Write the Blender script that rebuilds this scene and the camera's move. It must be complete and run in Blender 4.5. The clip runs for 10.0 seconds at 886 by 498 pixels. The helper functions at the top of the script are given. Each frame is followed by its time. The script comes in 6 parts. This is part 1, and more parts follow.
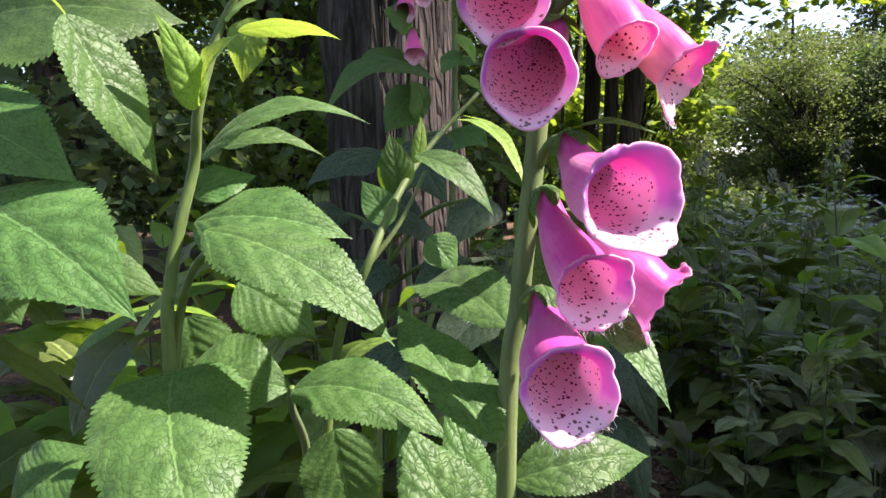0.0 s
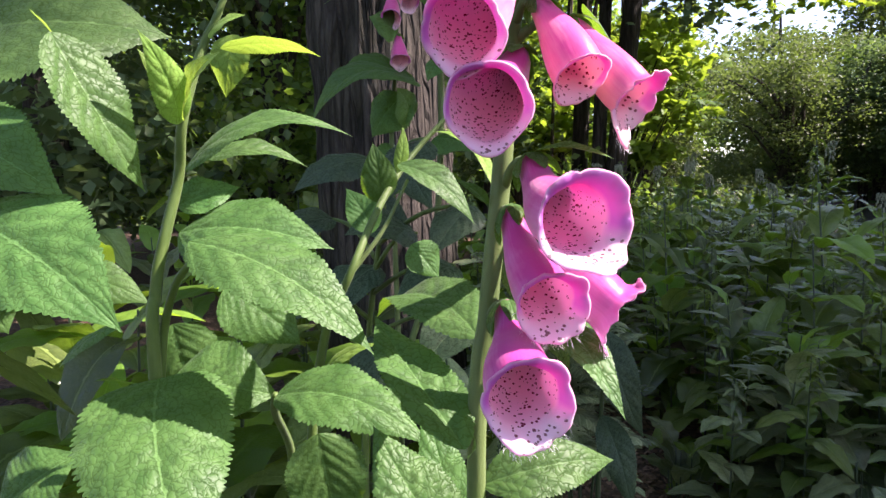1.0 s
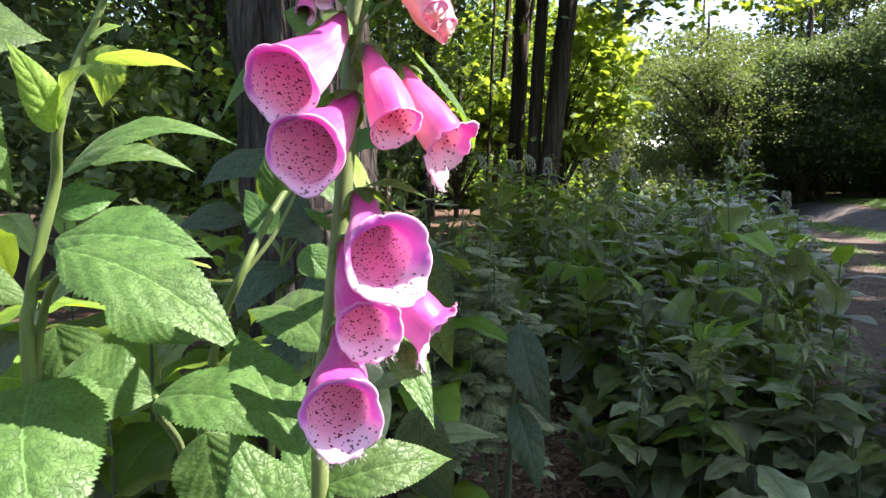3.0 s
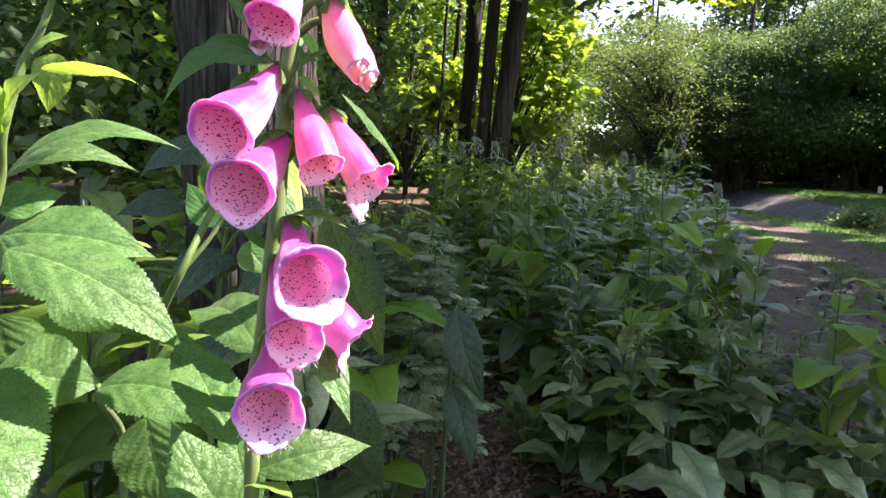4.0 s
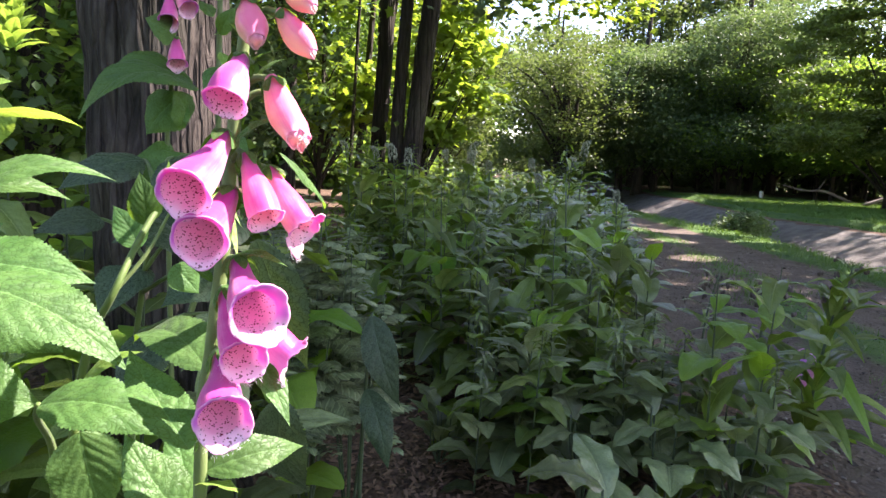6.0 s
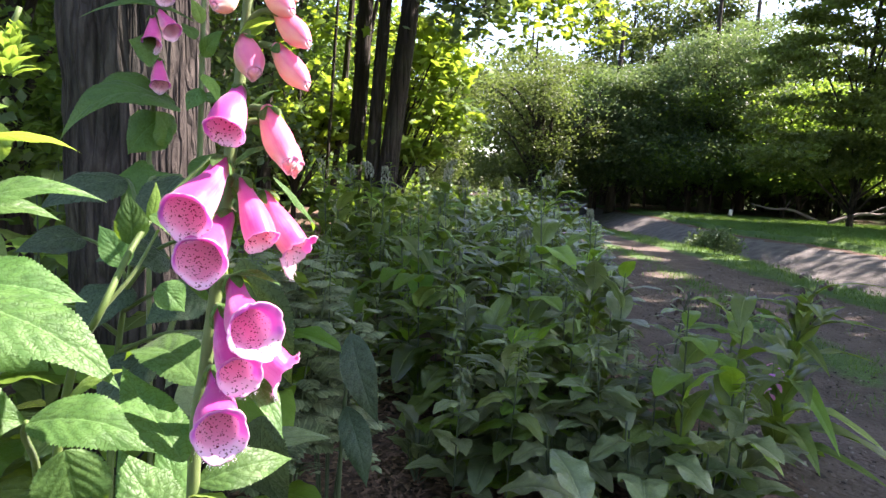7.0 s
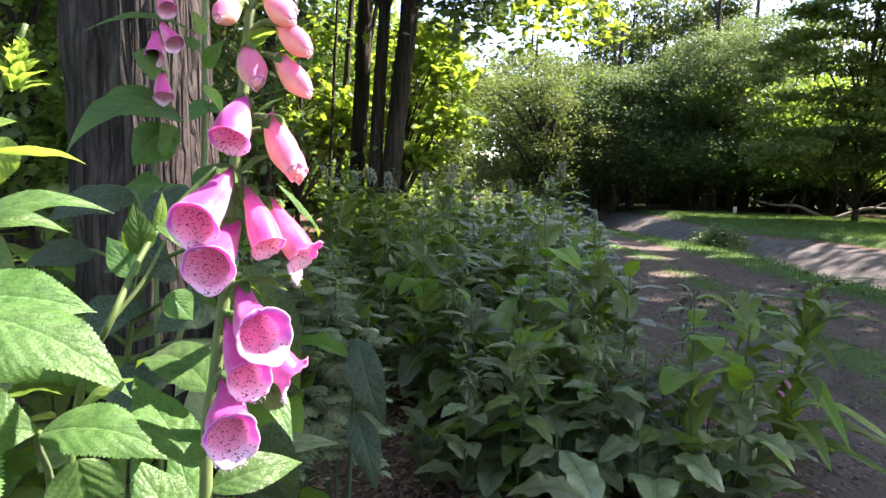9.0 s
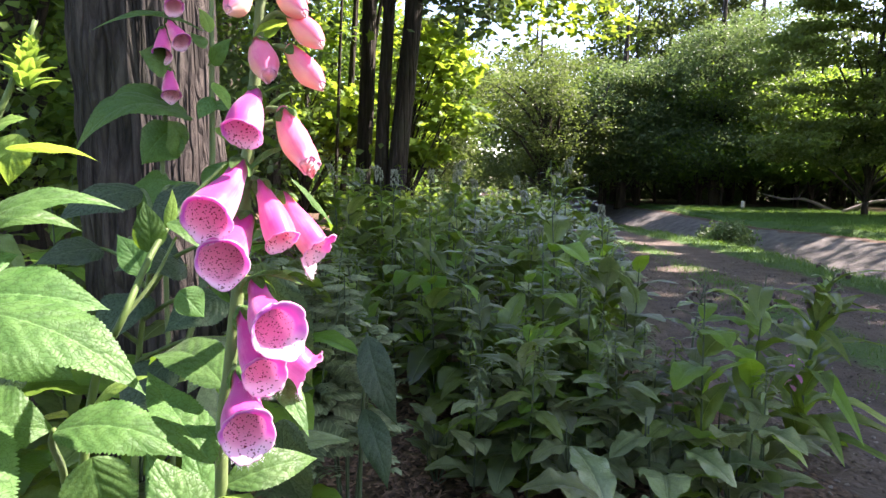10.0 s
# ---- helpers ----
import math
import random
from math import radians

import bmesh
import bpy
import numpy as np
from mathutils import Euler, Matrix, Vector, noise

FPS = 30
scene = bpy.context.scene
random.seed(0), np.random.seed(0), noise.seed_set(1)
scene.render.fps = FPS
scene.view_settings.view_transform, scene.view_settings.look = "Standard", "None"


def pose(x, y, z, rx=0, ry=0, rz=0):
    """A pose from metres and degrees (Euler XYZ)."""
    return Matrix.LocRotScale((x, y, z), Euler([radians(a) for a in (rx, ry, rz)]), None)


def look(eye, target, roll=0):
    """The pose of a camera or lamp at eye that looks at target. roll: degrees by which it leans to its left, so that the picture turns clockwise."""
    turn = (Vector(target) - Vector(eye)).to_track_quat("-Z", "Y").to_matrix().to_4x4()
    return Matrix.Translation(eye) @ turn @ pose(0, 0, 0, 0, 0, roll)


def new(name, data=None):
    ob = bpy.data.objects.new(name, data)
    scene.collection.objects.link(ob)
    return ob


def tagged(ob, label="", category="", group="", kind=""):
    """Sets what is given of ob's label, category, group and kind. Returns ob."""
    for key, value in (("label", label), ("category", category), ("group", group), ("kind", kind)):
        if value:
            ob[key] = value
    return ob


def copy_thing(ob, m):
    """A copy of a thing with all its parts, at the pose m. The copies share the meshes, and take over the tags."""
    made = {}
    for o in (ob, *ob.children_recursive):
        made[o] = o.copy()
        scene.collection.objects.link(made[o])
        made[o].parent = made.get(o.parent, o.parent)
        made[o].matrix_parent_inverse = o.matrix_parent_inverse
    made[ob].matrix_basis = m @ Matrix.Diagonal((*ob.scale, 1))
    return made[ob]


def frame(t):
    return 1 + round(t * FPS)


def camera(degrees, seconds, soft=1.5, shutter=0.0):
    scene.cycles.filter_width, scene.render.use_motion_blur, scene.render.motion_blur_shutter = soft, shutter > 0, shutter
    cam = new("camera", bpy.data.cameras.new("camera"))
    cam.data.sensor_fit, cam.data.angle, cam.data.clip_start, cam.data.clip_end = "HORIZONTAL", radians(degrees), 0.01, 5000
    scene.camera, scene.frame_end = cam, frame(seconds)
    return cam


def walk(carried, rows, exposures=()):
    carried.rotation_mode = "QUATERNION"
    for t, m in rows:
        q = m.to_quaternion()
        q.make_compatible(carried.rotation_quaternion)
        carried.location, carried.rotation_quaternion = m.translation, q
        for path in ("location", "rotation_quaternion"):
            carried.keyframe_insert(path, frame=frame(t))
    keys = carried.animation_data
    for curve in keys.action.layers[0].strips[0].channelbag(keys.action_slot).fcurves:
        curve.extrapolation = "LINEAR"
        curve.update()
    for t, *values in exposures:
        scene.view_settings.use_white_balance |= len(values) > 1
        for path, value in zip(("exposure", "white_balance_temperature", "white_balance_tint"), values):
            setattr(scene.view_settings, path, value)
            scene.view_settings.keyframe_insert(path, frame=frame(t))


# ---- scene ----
cam = camera(71.2, 10.0)
METRES, EYE, TILT, LEAN, TURN = 0.2, 0.95, -5.3, 1.5, 0.0
ROWS = [
    (0.0, 0.0, 0.0, 0.0, 0.0, 0.0, -0.0),
    (0.5, 0.0147, -0.0196, 0.0109, -0.31, -0.03, 0.28),
    (1.0, 0.0349, -0.0494, 0.0261, -0.79, 0.02, 0.18),
    (1.5, 0.0605, -0.0751, 0.039, -1.73, -0.03, -0.56),
    (2.0, 0.1128, -0.0806, 0.0442, -3.45, -0.33, -0.48),
    (2.5, 0.1663, -0.0991, 0.0579, -4.69, -0.56, -0.21),
    (4.0, 0.2435, -0.3461, 0.1916, -11.2, -3.23, -2.27),
    (4.5, 0.2269, -0.4213, 0.2163, -13.37, -3.83, -2.66),
    (5.0, 0.2055, -0.499, 0.2428, -15.59, -4.09, -2.87),
    (5.5, 0.1862, -0.5691, 0.2664, -17.39, -3.61, -2.41),
    (7.0, 0.107, -0.7141, 0.2915, -21.37, -1.04, -2.28),
    (7.5, 0.089, -0.73, 0.2898, -21.42, -0.61, -1.94),
    (8.0, 0.0879, -0.7382, 0.2887, -21.05, -0.57, -1.39),
    (8.5, 0.0979, -0.7349, 0.2882, -21.01, -0.58, -1.24),
    (9.0, 0.1008, -0.7348, 0.2865, -20.98, -0.65, -0.93),
    (9.5, 0.0949, -0.7194, 0.2799, -20.75, -0.72, -0.8),
    (10.0, 0.0874, -0.7091, 0.2737, -20.38, -0.9, -0.37),
]
walk(cam, [(t, pose(0, 0, EYE, TILT, LEAN, TURN) @ pose(METRES * x, METRES * y, METRES * z, 90 + pitch, roll, yaw)) for t, x, y, z, yaw, pitch, roll in ROWS], exposures=[(0.0, 2.0, 6600, 30), (2.5, 2.3, 6600, 29), (5.0, 2.58, 6600, 29), (7.5, 2.7, 6600, 30), (10.0, 2.7, 6600, 30)])

# ---- light ----
SUN_DIR = Vector((0.90, -0.06, 1.02)).normalized()      # towards the sun: right of the bed, high
world = bpy.data.worlds.new("sky")
scene.world = world
world.use_nodes = True
wn = world.node_tree
sky = wn.nodes.new("ShaderNodeTexSky")
sky.sky_type, sky.sun_disc = "NISHITA", False
sky.sun_elevation = math.asin(SUN_DIR.z)
sky.sun_rotation = math.atan2(SUN_DIR.x, SUN_DIR.y)
wn.nodes["Background"].inputs["Strength"].default_value = 0.105
wn.links.new(sky.outputs[0], wn.nodes["Background"].inputs["Color"])
sun_lamp = new("sun", bpy.data.lights.new("sun", "SUN"))
sun_lamp.data.energy, sun_lamp.data.angle, sun_lamp.data.color = 5.0, radians(0.55), (1.0, 0.95, 0.86)
sun_lamp.matrix_world = look((0, 0, 30), Vector((0, 0, 30)) - SUN_DIR)


# ---- materials ----
class Mat:
    """A node material with short ways to add nodes."""

    def __init__(self, name):
        self.mat = bpy.data.materials.new(name)
        self.mat.use_nodes = True
        self.nt = self.mat.node_tree
        self.bsdf = self.nt.nodes["Principled BSDF"]
        self.out = self.nt.nodes["Material Output"]

    def node(self, kind, **inputs):
        n = self.nt.nodes.new("ShaderNode" + kind)
        for key, value in inputs.items():
            self.put(n.inputs[key.replace("_", " ")], value)
        return n

    def put(self, socket, value):
        if isinstance(value, bpy.types.NodeSocket):
            self.nt.links.new(value, socket)
        else:
            socket.default_value = value

    def math(self, op, a, b=0.0, c=0.0, clamp=False):
        n = self.nt.nodes.new("ShaderNodeMath")
        n.operation, n.use_clamp = op, clamp
        for socket, value in zip(n.inputs, (a, b, c)):
            self.put(socket, value)
        return n.outputs[0]

    def mix(self, fac, a, b, how="MIX"):
        n = self.nt.nodes.new("ShaderNodeMix")
        n.data_type, n.blend_type = "RGBA", how
        for socket, value in ((n.inputs[0], fac), (n.inputs[6], a), (n.inputs[7], b)):
            self.put(socket, (*value, 1) if isinstance(value, tuple) and len(value) == 3 else value)
        return n.outputs[2]

    def ramp(self, fac, *stops):
        n = self.nt.nodes.new("ShaderNodeValToRGB")
        while len(n.color_ramp.elements) < len(stops):
            n.color_ramp.elements.new(0.5)
        for e, (p, c) in zip(n.color_ramp.elements, stops):
            e.position, e.color = p, (*c, 1) if isinstance(c, tuple) else (c, c, c, 1)
        self.put(n.inputs[0], fac)
        return n.outputs[0]

    def noise(self, vector, scale, detail=4.0, rough=0.55):
        n = self.node("TexNoise", Scale=scale, Detail=detail, Roughness=rough)
        if vector is not None:
            self.put(n.inputs["Vector"], vector)
        return n.outputs["Fac"]

    def voronoi(self, vector, scale, feature="F1", out="Distance"):
        n = self.nt.nodes.new("ShaderNodeTexVoronoi")
        n.feature = feature
        n.inputs["Scale"].default_value = scale
        self.put(n.inputs["Vector"], vector)
        return n.outputs[out]

    def attr(self, name):
        n = self.nt.nodes.new("ShaderNodeAttribute")
        n.attribute_name = name
        return n.outputs["Fac"]

    def coord(self, which):
        return self.nt.nodes.new("ShaderNodeTexCoord").outputs[which]

    def scaled(self, vector, x, y, z):
        n = self.nt.nodes.new("ShaderNodeMapping")
        n.inputs["Scale"].default_value = (x, y, z)
        self.put(n.inputs["Vector"], vector)
        return n.outputs[0]

    def random(self):
        return self.nt.nodes.new("ShaderNodeObjectInfo").outputs["Random"]

    def island(self):
        return self.nt.nodes.new("ShaderNodeNewGeometry").outputs["Random Per Island"]

    def bump(self, height, strength, distance):
        n = self.node("Bump", Height=height, Strength=strength, Distance=distance)
        return n.outputs[0]

    def surface(self, colour, rough, normal=None, spec=0.5, sheer=None, amount=0.0):
        """The finish: colour and gloss, and the light that comes through (sheer: its colour)."""
        self.put(self.bsdf.inputs["Base Color"], colour if isinstance(colour, bpy.types.NodeSocket) else (*colour, 1))
        self.put(self.bsdf.inputs["Roughness"], rough)
        self.bsdf.inputs["Specular IOR Level"].default_value = spec
        if normal is not None:
            self.put(self.bsdf.inputs["Normal"], normal)
        if amount:
            t = self.node("BsdfTranslucent", Color=sheer if isinstance(sheer, bpy.types.NodeSocket) else (*sheer, 1))
            m = self.node("MixShader", Fac=amount)
            self.put(m.inputs[1], self.bsdf.outputs[0])
            self.put(m.inputs[2], t.outputs[0])
            self.put(self.out.inputs["Surface"], m.outputs[0])
        return self.mat


def wrinkled_leaf(name, dark, light, sheer, amount=0.35, net=27.0, rough=0.52, relief=1.0):
    """A leaf with a net of sunk veins, pillowed between them and a little hairy."""
    m = Mat(name)
    uv = m.scaled(m.coord("UV"), 1.0, 0.55, 1)
    warp = m.node("VectorMath", Vector=uv)
    warp.operation = "ADD"
    jog = m.node("TexNoise", Scale=13.0, Detail=3.0)
    m.put(jog.inputs["Vector"], uv)
    small = m.node("VectorMath", Vector=jog.outputs["Color"])
    small.operation = "SCALE"
    small.inputs["Scale"].default_value = 0.10
    m.put(warp.inputs[1], small.outputs[0])
    cells = m.voronoi(warp.outputs[0], net, "DISTANCE_TO_EDGE")
    fine = m.voronoi(warp.outputs[0], net * 2.6, "DISTANCE_TO_EDGE")
    pillow = m.math("MULTIPLY", m.ramp(cells, (0.0, 0.0), (0.10, 0.45), (0.24, 0.85), (0.5, 1.0)), 1.3)
    fine_p = m.math("MULTIPLY", m.math("MINIMUM", fine, 0.3), 0.8)
    hair = m.noise(uv, 300.0, 2.0)
    height = m.math("ADD", m.math("ADD", pillow, m.math("MULTIPLY", fine_p, 0.35)), m.math("MULTIPLY", hair, 0.05))
    vein = m.attr("vein")
    blotch = m.noise(uv, 7.0, 5.0)
    base = m.mix(m.ramp(blotch, (0.3, 0.0), (0.7, 1.0)), dark, light)
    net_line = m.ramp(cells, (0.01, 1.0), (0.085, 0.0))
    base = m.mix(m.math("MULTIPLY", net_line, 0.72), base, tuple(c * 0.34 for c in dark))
    base = m.mix(m.math("MULTIPLY", m.math("GREATER_THAN", vein, 0.82), 0.45), base, tuple(min(1, c * 1.5 + 0.02) for c in light))
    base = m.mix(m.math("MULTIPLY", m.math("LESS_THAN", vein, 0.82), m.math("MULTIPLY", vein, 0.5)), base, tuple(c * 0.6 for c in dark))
    hue = m.node("HueSaturation", Color=base)
    m.put(hue.inputs["Value"], m.math("MULTIPLY_ADD", m.random(), 0.35, 0.82))
    m.put(hue.inputs["Hue"], m.math("MULTIPLY_ADD", m.random(), 0.02, 0.49))
    m.put(m.bsdf.inputs["Sheen Weight"], m.math("MULTIPLY_ADD", net_line, -0.04, 0.05))
    m.bsdf.inputs["Sheen Roughness"].default_value = 0.4
    height = m.math("SUBTRACT", height, m.math("MULTIPLY", vein, 1.3))
    normal = m.bump(height, 0.24 * relief, 0.0006)
    return m.surface(hue.outputs[0], m.math("ADD", m.math("MULTIPLY_ADD", blotch, 0.2, rough - 0.1), m.math("MULTIPLY", net_line, 0.4)), normal, 0.30, sheer, amount)


def plain_leaf(name, dark, light, sheer, amount=0.4, rough=0.45, island=False, spread=0.5):
    """Foliage seen from further off, each leaf a little different."""
    m = Mat(name)
    pick = m.island() if island else m.math("FRACT", m.math("ADD", m.random(), m.island()))
    n = m.noise(m.coord("Object"), 1.3 if island else 14.0, 3.0)
    both = m.math("ADD", m.math("MULTIPLY", pick, spread), m.math("MULTIPLY", n, 1.0 - spread))
    colour = m.mix(m.ramp(both, (0.25, 0.0), (0.75, 1.0)), dark, light)
    gloss = 0.18 if island else 0.5
    if not island:
        hsv = m.node("HueSaturation", Color=colour)
        m.put(hsv.inputs["Value"], m.math("MULTIPLY_ADD", m.math("FRACT", m.math("MULTIPLY", pick, 7.31)), 1.25, 0.42))
        m.put(hsv.inputs["Hue"], m.math("MULTIPLY_ADD", m.math("FRACT", m.math("MULTIPLY", pick, 3.7)), 0.03, 0.48))
        colour = hsv.outputs[0]
    if not island:
        vein = m.attr("vein")
        colour = m.mix(m.math("MULTIPLY", m.math("LESS_THAN", vein, 0.82), m.math("MULTIPLY", vein, 0.7)), colour, tuple(c * 0.5 for c in dark))
        colour = m.mix(m.math("MULTIPLY", m.math("GREATER_THAN", vein, 0.82), 0.4), colour, tuple(min(1, c * 1.6) for c in light))
        net = m.voronoi(m.scaled(m.coord("UV"), 1, 0.5, 1), 17.0, "DISTANCE_TO_EDGE")
        colour = m.mix(m.math("MULTIPLY", m.ramp(net, (0.0, 1.0), (0.07, 0.0)), 0.4), colour, tuple(c * 0.5 for c in dark))
        normal = m.bump(m.math("MINIMUM", net, 0.3), 0.5, 0.004)
    else:
        normal = None
    return m.surface(colour, rough, normal, gloss, sheer, amount)


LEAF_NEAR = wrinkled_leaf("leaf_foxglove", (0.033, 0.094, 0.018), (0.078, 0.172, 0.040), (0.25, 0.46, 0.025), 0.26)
# darker foxglove leaf: the shade it stands in is put into the colour
LEAF_SHADED = wrinkled_leaf("leaf_shaded", (0.024, 0.050, 0.020), (0.050, 0.085, 0.036), (0.10, 0.18, 0.02), 0.05, 20.0, 0.5, 0.8)
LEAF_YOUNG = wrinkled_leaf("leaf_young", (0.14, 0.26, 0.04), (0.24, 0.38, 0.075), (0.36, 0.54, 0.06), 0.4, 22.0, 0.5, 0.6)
LEAF_BED = plain_leaf("leaf_bed", (0.044, 0.078, 0.020), (0.185, 0.248, 0.068), (0.26, 0.44, 0.03), 0.26, 0.27)
LEAF_BED_YOUNG = plain_leaf("leaf_bed_young", (0.075, 0.17, 0.022), (0.15, 0.28, 0.045), (0.34, 0.58, 0.03), 0.45, 0.36)
LEAF_BED_PALE = plain_leaf("leaf_bed_pale", (0.062, 0.090, 0.038), (0.215, 0.262, 0.115), (0.22, 0.34, 0.06), 0.24, 0.32)
LEAF_FERN = plain_leaf("leaf_cut", (0.13, 0.175, 0.085), (0.25, 0.30, 0.145), (0.2, 0.3, 0.1), 0.25, 0.55)
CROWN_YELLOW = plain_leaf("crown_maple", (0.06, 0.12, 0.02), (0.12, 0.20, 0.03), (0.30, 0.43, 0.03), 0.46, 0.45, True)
CROWN_MID = plain_leaf("crown_mid", (0.04, 0.095, 0.025), (0.10, 0.17, 0.04), (0.26, 0.42, 0.04), 0.42, 0.5, True)
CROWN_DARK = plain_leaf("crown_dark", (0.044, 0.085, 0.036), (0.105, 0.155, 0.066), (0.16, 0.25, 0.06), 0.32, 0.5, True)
# brighter olive for the right-hand trees, light they lack put into the colour
CROWN_OLIVE_LIT = plain_leaf("crown_olive_lit", (0.045, 0.074, 0.020), (0.115, 0.150, 0.040), (0.20, 0.28, 0.04), 0.42, 0.5, True)
CROWN_OLIVE = plain_leaf("crown_olive", (0.026, 0.046, 0.016), (0.078, 0.102, 0.034), (0.15, 0.22, 0.04), 0.36, 0.5, True)
GRASS = plain_leaf("grass", (0.04, 0.095, 0.022), (0.085, 0.16, 0.035), (0.16, 0.3, 0.03), 0.25, 0.45, True)


def stem_material(name, a, b, scale=60.0):
    m = Mat(name)
    o = m.coord("Object")
    streak = m.noise(m.scaled(o, 1, 1, 0.12), scale * 3, 4.0)
    blotch = m.noise(o, scale * 0.5, 3.0)
    colour = m.mix(m.ramp(m.math("ADD", m.math("MULTIPLY", streak, 0.6), m.math("MULTIPLY", blotch, 0.4)), (0.35, 0.0), (0.65, 1.0)), a, b)
    m.bsdf.inputs["Sheen Weight"].default_value = 0.08
    hair = m.noise(o, 2500.0, 1.0)
    return m.surface(colour, 0.5, m.bump(m.math("ADD", hair, streak), 0.35, 0.0008), 0.35, b, 0.1)


STEM = stem_material("stem_green", (0.070, 0.115, 0.026), (0.145, 0.20, 0.060))
STEM_DARK = stem_material("stem_dark_green", (0.050, 0.095, 0.014), (0.105, 0.165, 0.034))
STEM_BED = stem_material("stem_bed", (0.03, 0.055, 0.02), (0.06, 0.09, 0.035))


def petal_outside(name, deep, pale, lo=0.25, hi=0.85):
    """The bell's skin: pinker above, paler below and at the foot, with faint streaks along it."""
    m = Mat(name)
    uv = m.coord("UV")
    streak = m.noise(m.scaled(uv, 9, 0.8, 1), 1.0, 4.0)
    blotch = m.noise(m.scaled(uv, 1.0, 1.0, 1), 1.0, 3.0)
    under = m.attr("under")
    fac = m.math("ADD", m.math("MULTIPLY", under, 0.55), m.math("MULTIPLY", m.math("ADD", streak, blotch), 0.25), clamp=True)
    colour = m.mix(m.ramp(fac, (lo, 0.0), (hi, 1.0)), deep, pale)
    rim = m.math("POWER", m.attr("rim"), 4.0)
    colour = m.mix(m.math("MULTIPLY", rim, 0.5), colour, (0.86, 0.62, 0.78))
    m.bsdf.inputs["Sheen Weight"].default_value = 0.2
    return m.surface(colour, 0.42, m.bump(streak, 0.25, 0.0006), 0.4, colour, 0.36)


def petal_inside(name, wash, white, spot):
    """The throat: white below, washed with pink at the sides, with dark ringed spots."""
    m = Mat(name)
    uv = m.coord("UV")
    under, rim = m.attr("under"), m.attr("rim")
    n = m.noise(m.scaled(uv, 1.5, 1.5, 1), 1.0, 3.0)
    ground = m.mix(m.ramp(m.math("ADD", under, m.math("MULTIPLY", n, 0.3)), (0.16, 0.0), (0.5, 1.0)), wash, white)
    lip = m.math("MULTIPLY", m.ramp(rim, (0.02, 0.0), (0.3, 1.0)), m.ramp(under, (0.56, 1.0), (0.84, 0.0)))
    ground = m.mix(m.math("MULTIPLY", lip, 0.92), ground, (0.62, 0.15, 0.66))
    # pale lower lip, its tip whiter still with sunlight put into the colour
    ground = m.mix(m.math("MULTIPLY", m.ramp(rim, (0.2, 0.0), (0.8, 1.0)), m.ramp(under, (0.6, 0.0), (0.85, 0.8))), ground, (0.95, 0.84, 0.9))
    edge = m.math("POWER", rim, 8.0)
    ground = m.mix(m.math("MULTIPLY", edge, 0.5), ground, (0.9, 0.75, 0.86))
    wob = m.node("TexNoise", Scale=8.0, Detail=1.0)
    m.put(wob.inputs["Vector"], uv)
    sc = m.node("VectorMath", Vector=wob.outputs["Color"])
    sc.operation = "SCALE"
    sc.inputs["Scale"].default_value = 0.05
    ad = m.node("VectorMath", Vector=uv)
    ad.operation = "ADD"
    m.put(ad.inputs[1], sc.outputs[0])
    vec = m.scaled(ad.outputs[0], 1.0, 0.95, 1)
    dist = m.voronoi(vec, 6.6)
    size = m.math("MULTIPLY_ADD", m.noise(m.scaled(uv, 2.5, 2.5, 1), 1.0, 1.0), 0.46, 0.05)
    dots = m.math("LESS_THAN", dist, size)
    ring = m.math("LESS_THAN", dist, m.math("ADD", size, 0.08))
    where = m.ramp(m.math("SUBTRACT", m.math("ADD", under, m.math("MULTIPLY", n, 0.25)), m.math("MULTIPLY", lip, 0.9)), (0.30, 0.0), (0.36, 1.0))
    faint = m.math("MULTIPLY", m.math("MULTIPLY_ADD", rim, -0.45, 1.0), where)
    ground = m.mix(m.math("MULTIPLY", m.math("MULTIPLY", ring, where), 0.5), ground, (0.95, 0.86, 0.88))
    colour = m.mix(m.math("MULTIPLY", dots, faint), ground, spot)
    sheer = m.mix(m.math("MULTIPLY", dots, where), m.mix(0.5, ground, wash), spot)
    return m.surface(colour, 0.45, m.bump(m.noise(uv, 14.0, 2.0), 0.2, 0.0008), 0.35, sheer, 0.56)


PETAL = petal_outside("petal_magenta", (0.58, 0.055, 0.32), (0.92, 0.48, 0.80), 0.30, 0.80)
PETAL_ROSE = petal_outside("petal_rose", (0.74, 0.10, 0.34), (0.96, 0.56, 0.58), 0.30, 0.72)
PETAL_PEACH = petal_outside("petal_peach", (0.84, 0.20, 0.34), (0.97, 0.64, 0.42), 0.30, 0.62)
THROAT = petal_inside("throat_spotted", (0.78, 0.30, 0.58), (0.95, 0.76, 0.80), (0.17, 0.01, 0.04))
HAIR = Mat("hair_white").surface((0.85, 0.82, 0.82), 0.5, None, 0.4, (0.9, 0.85, 0.88), 0.4)


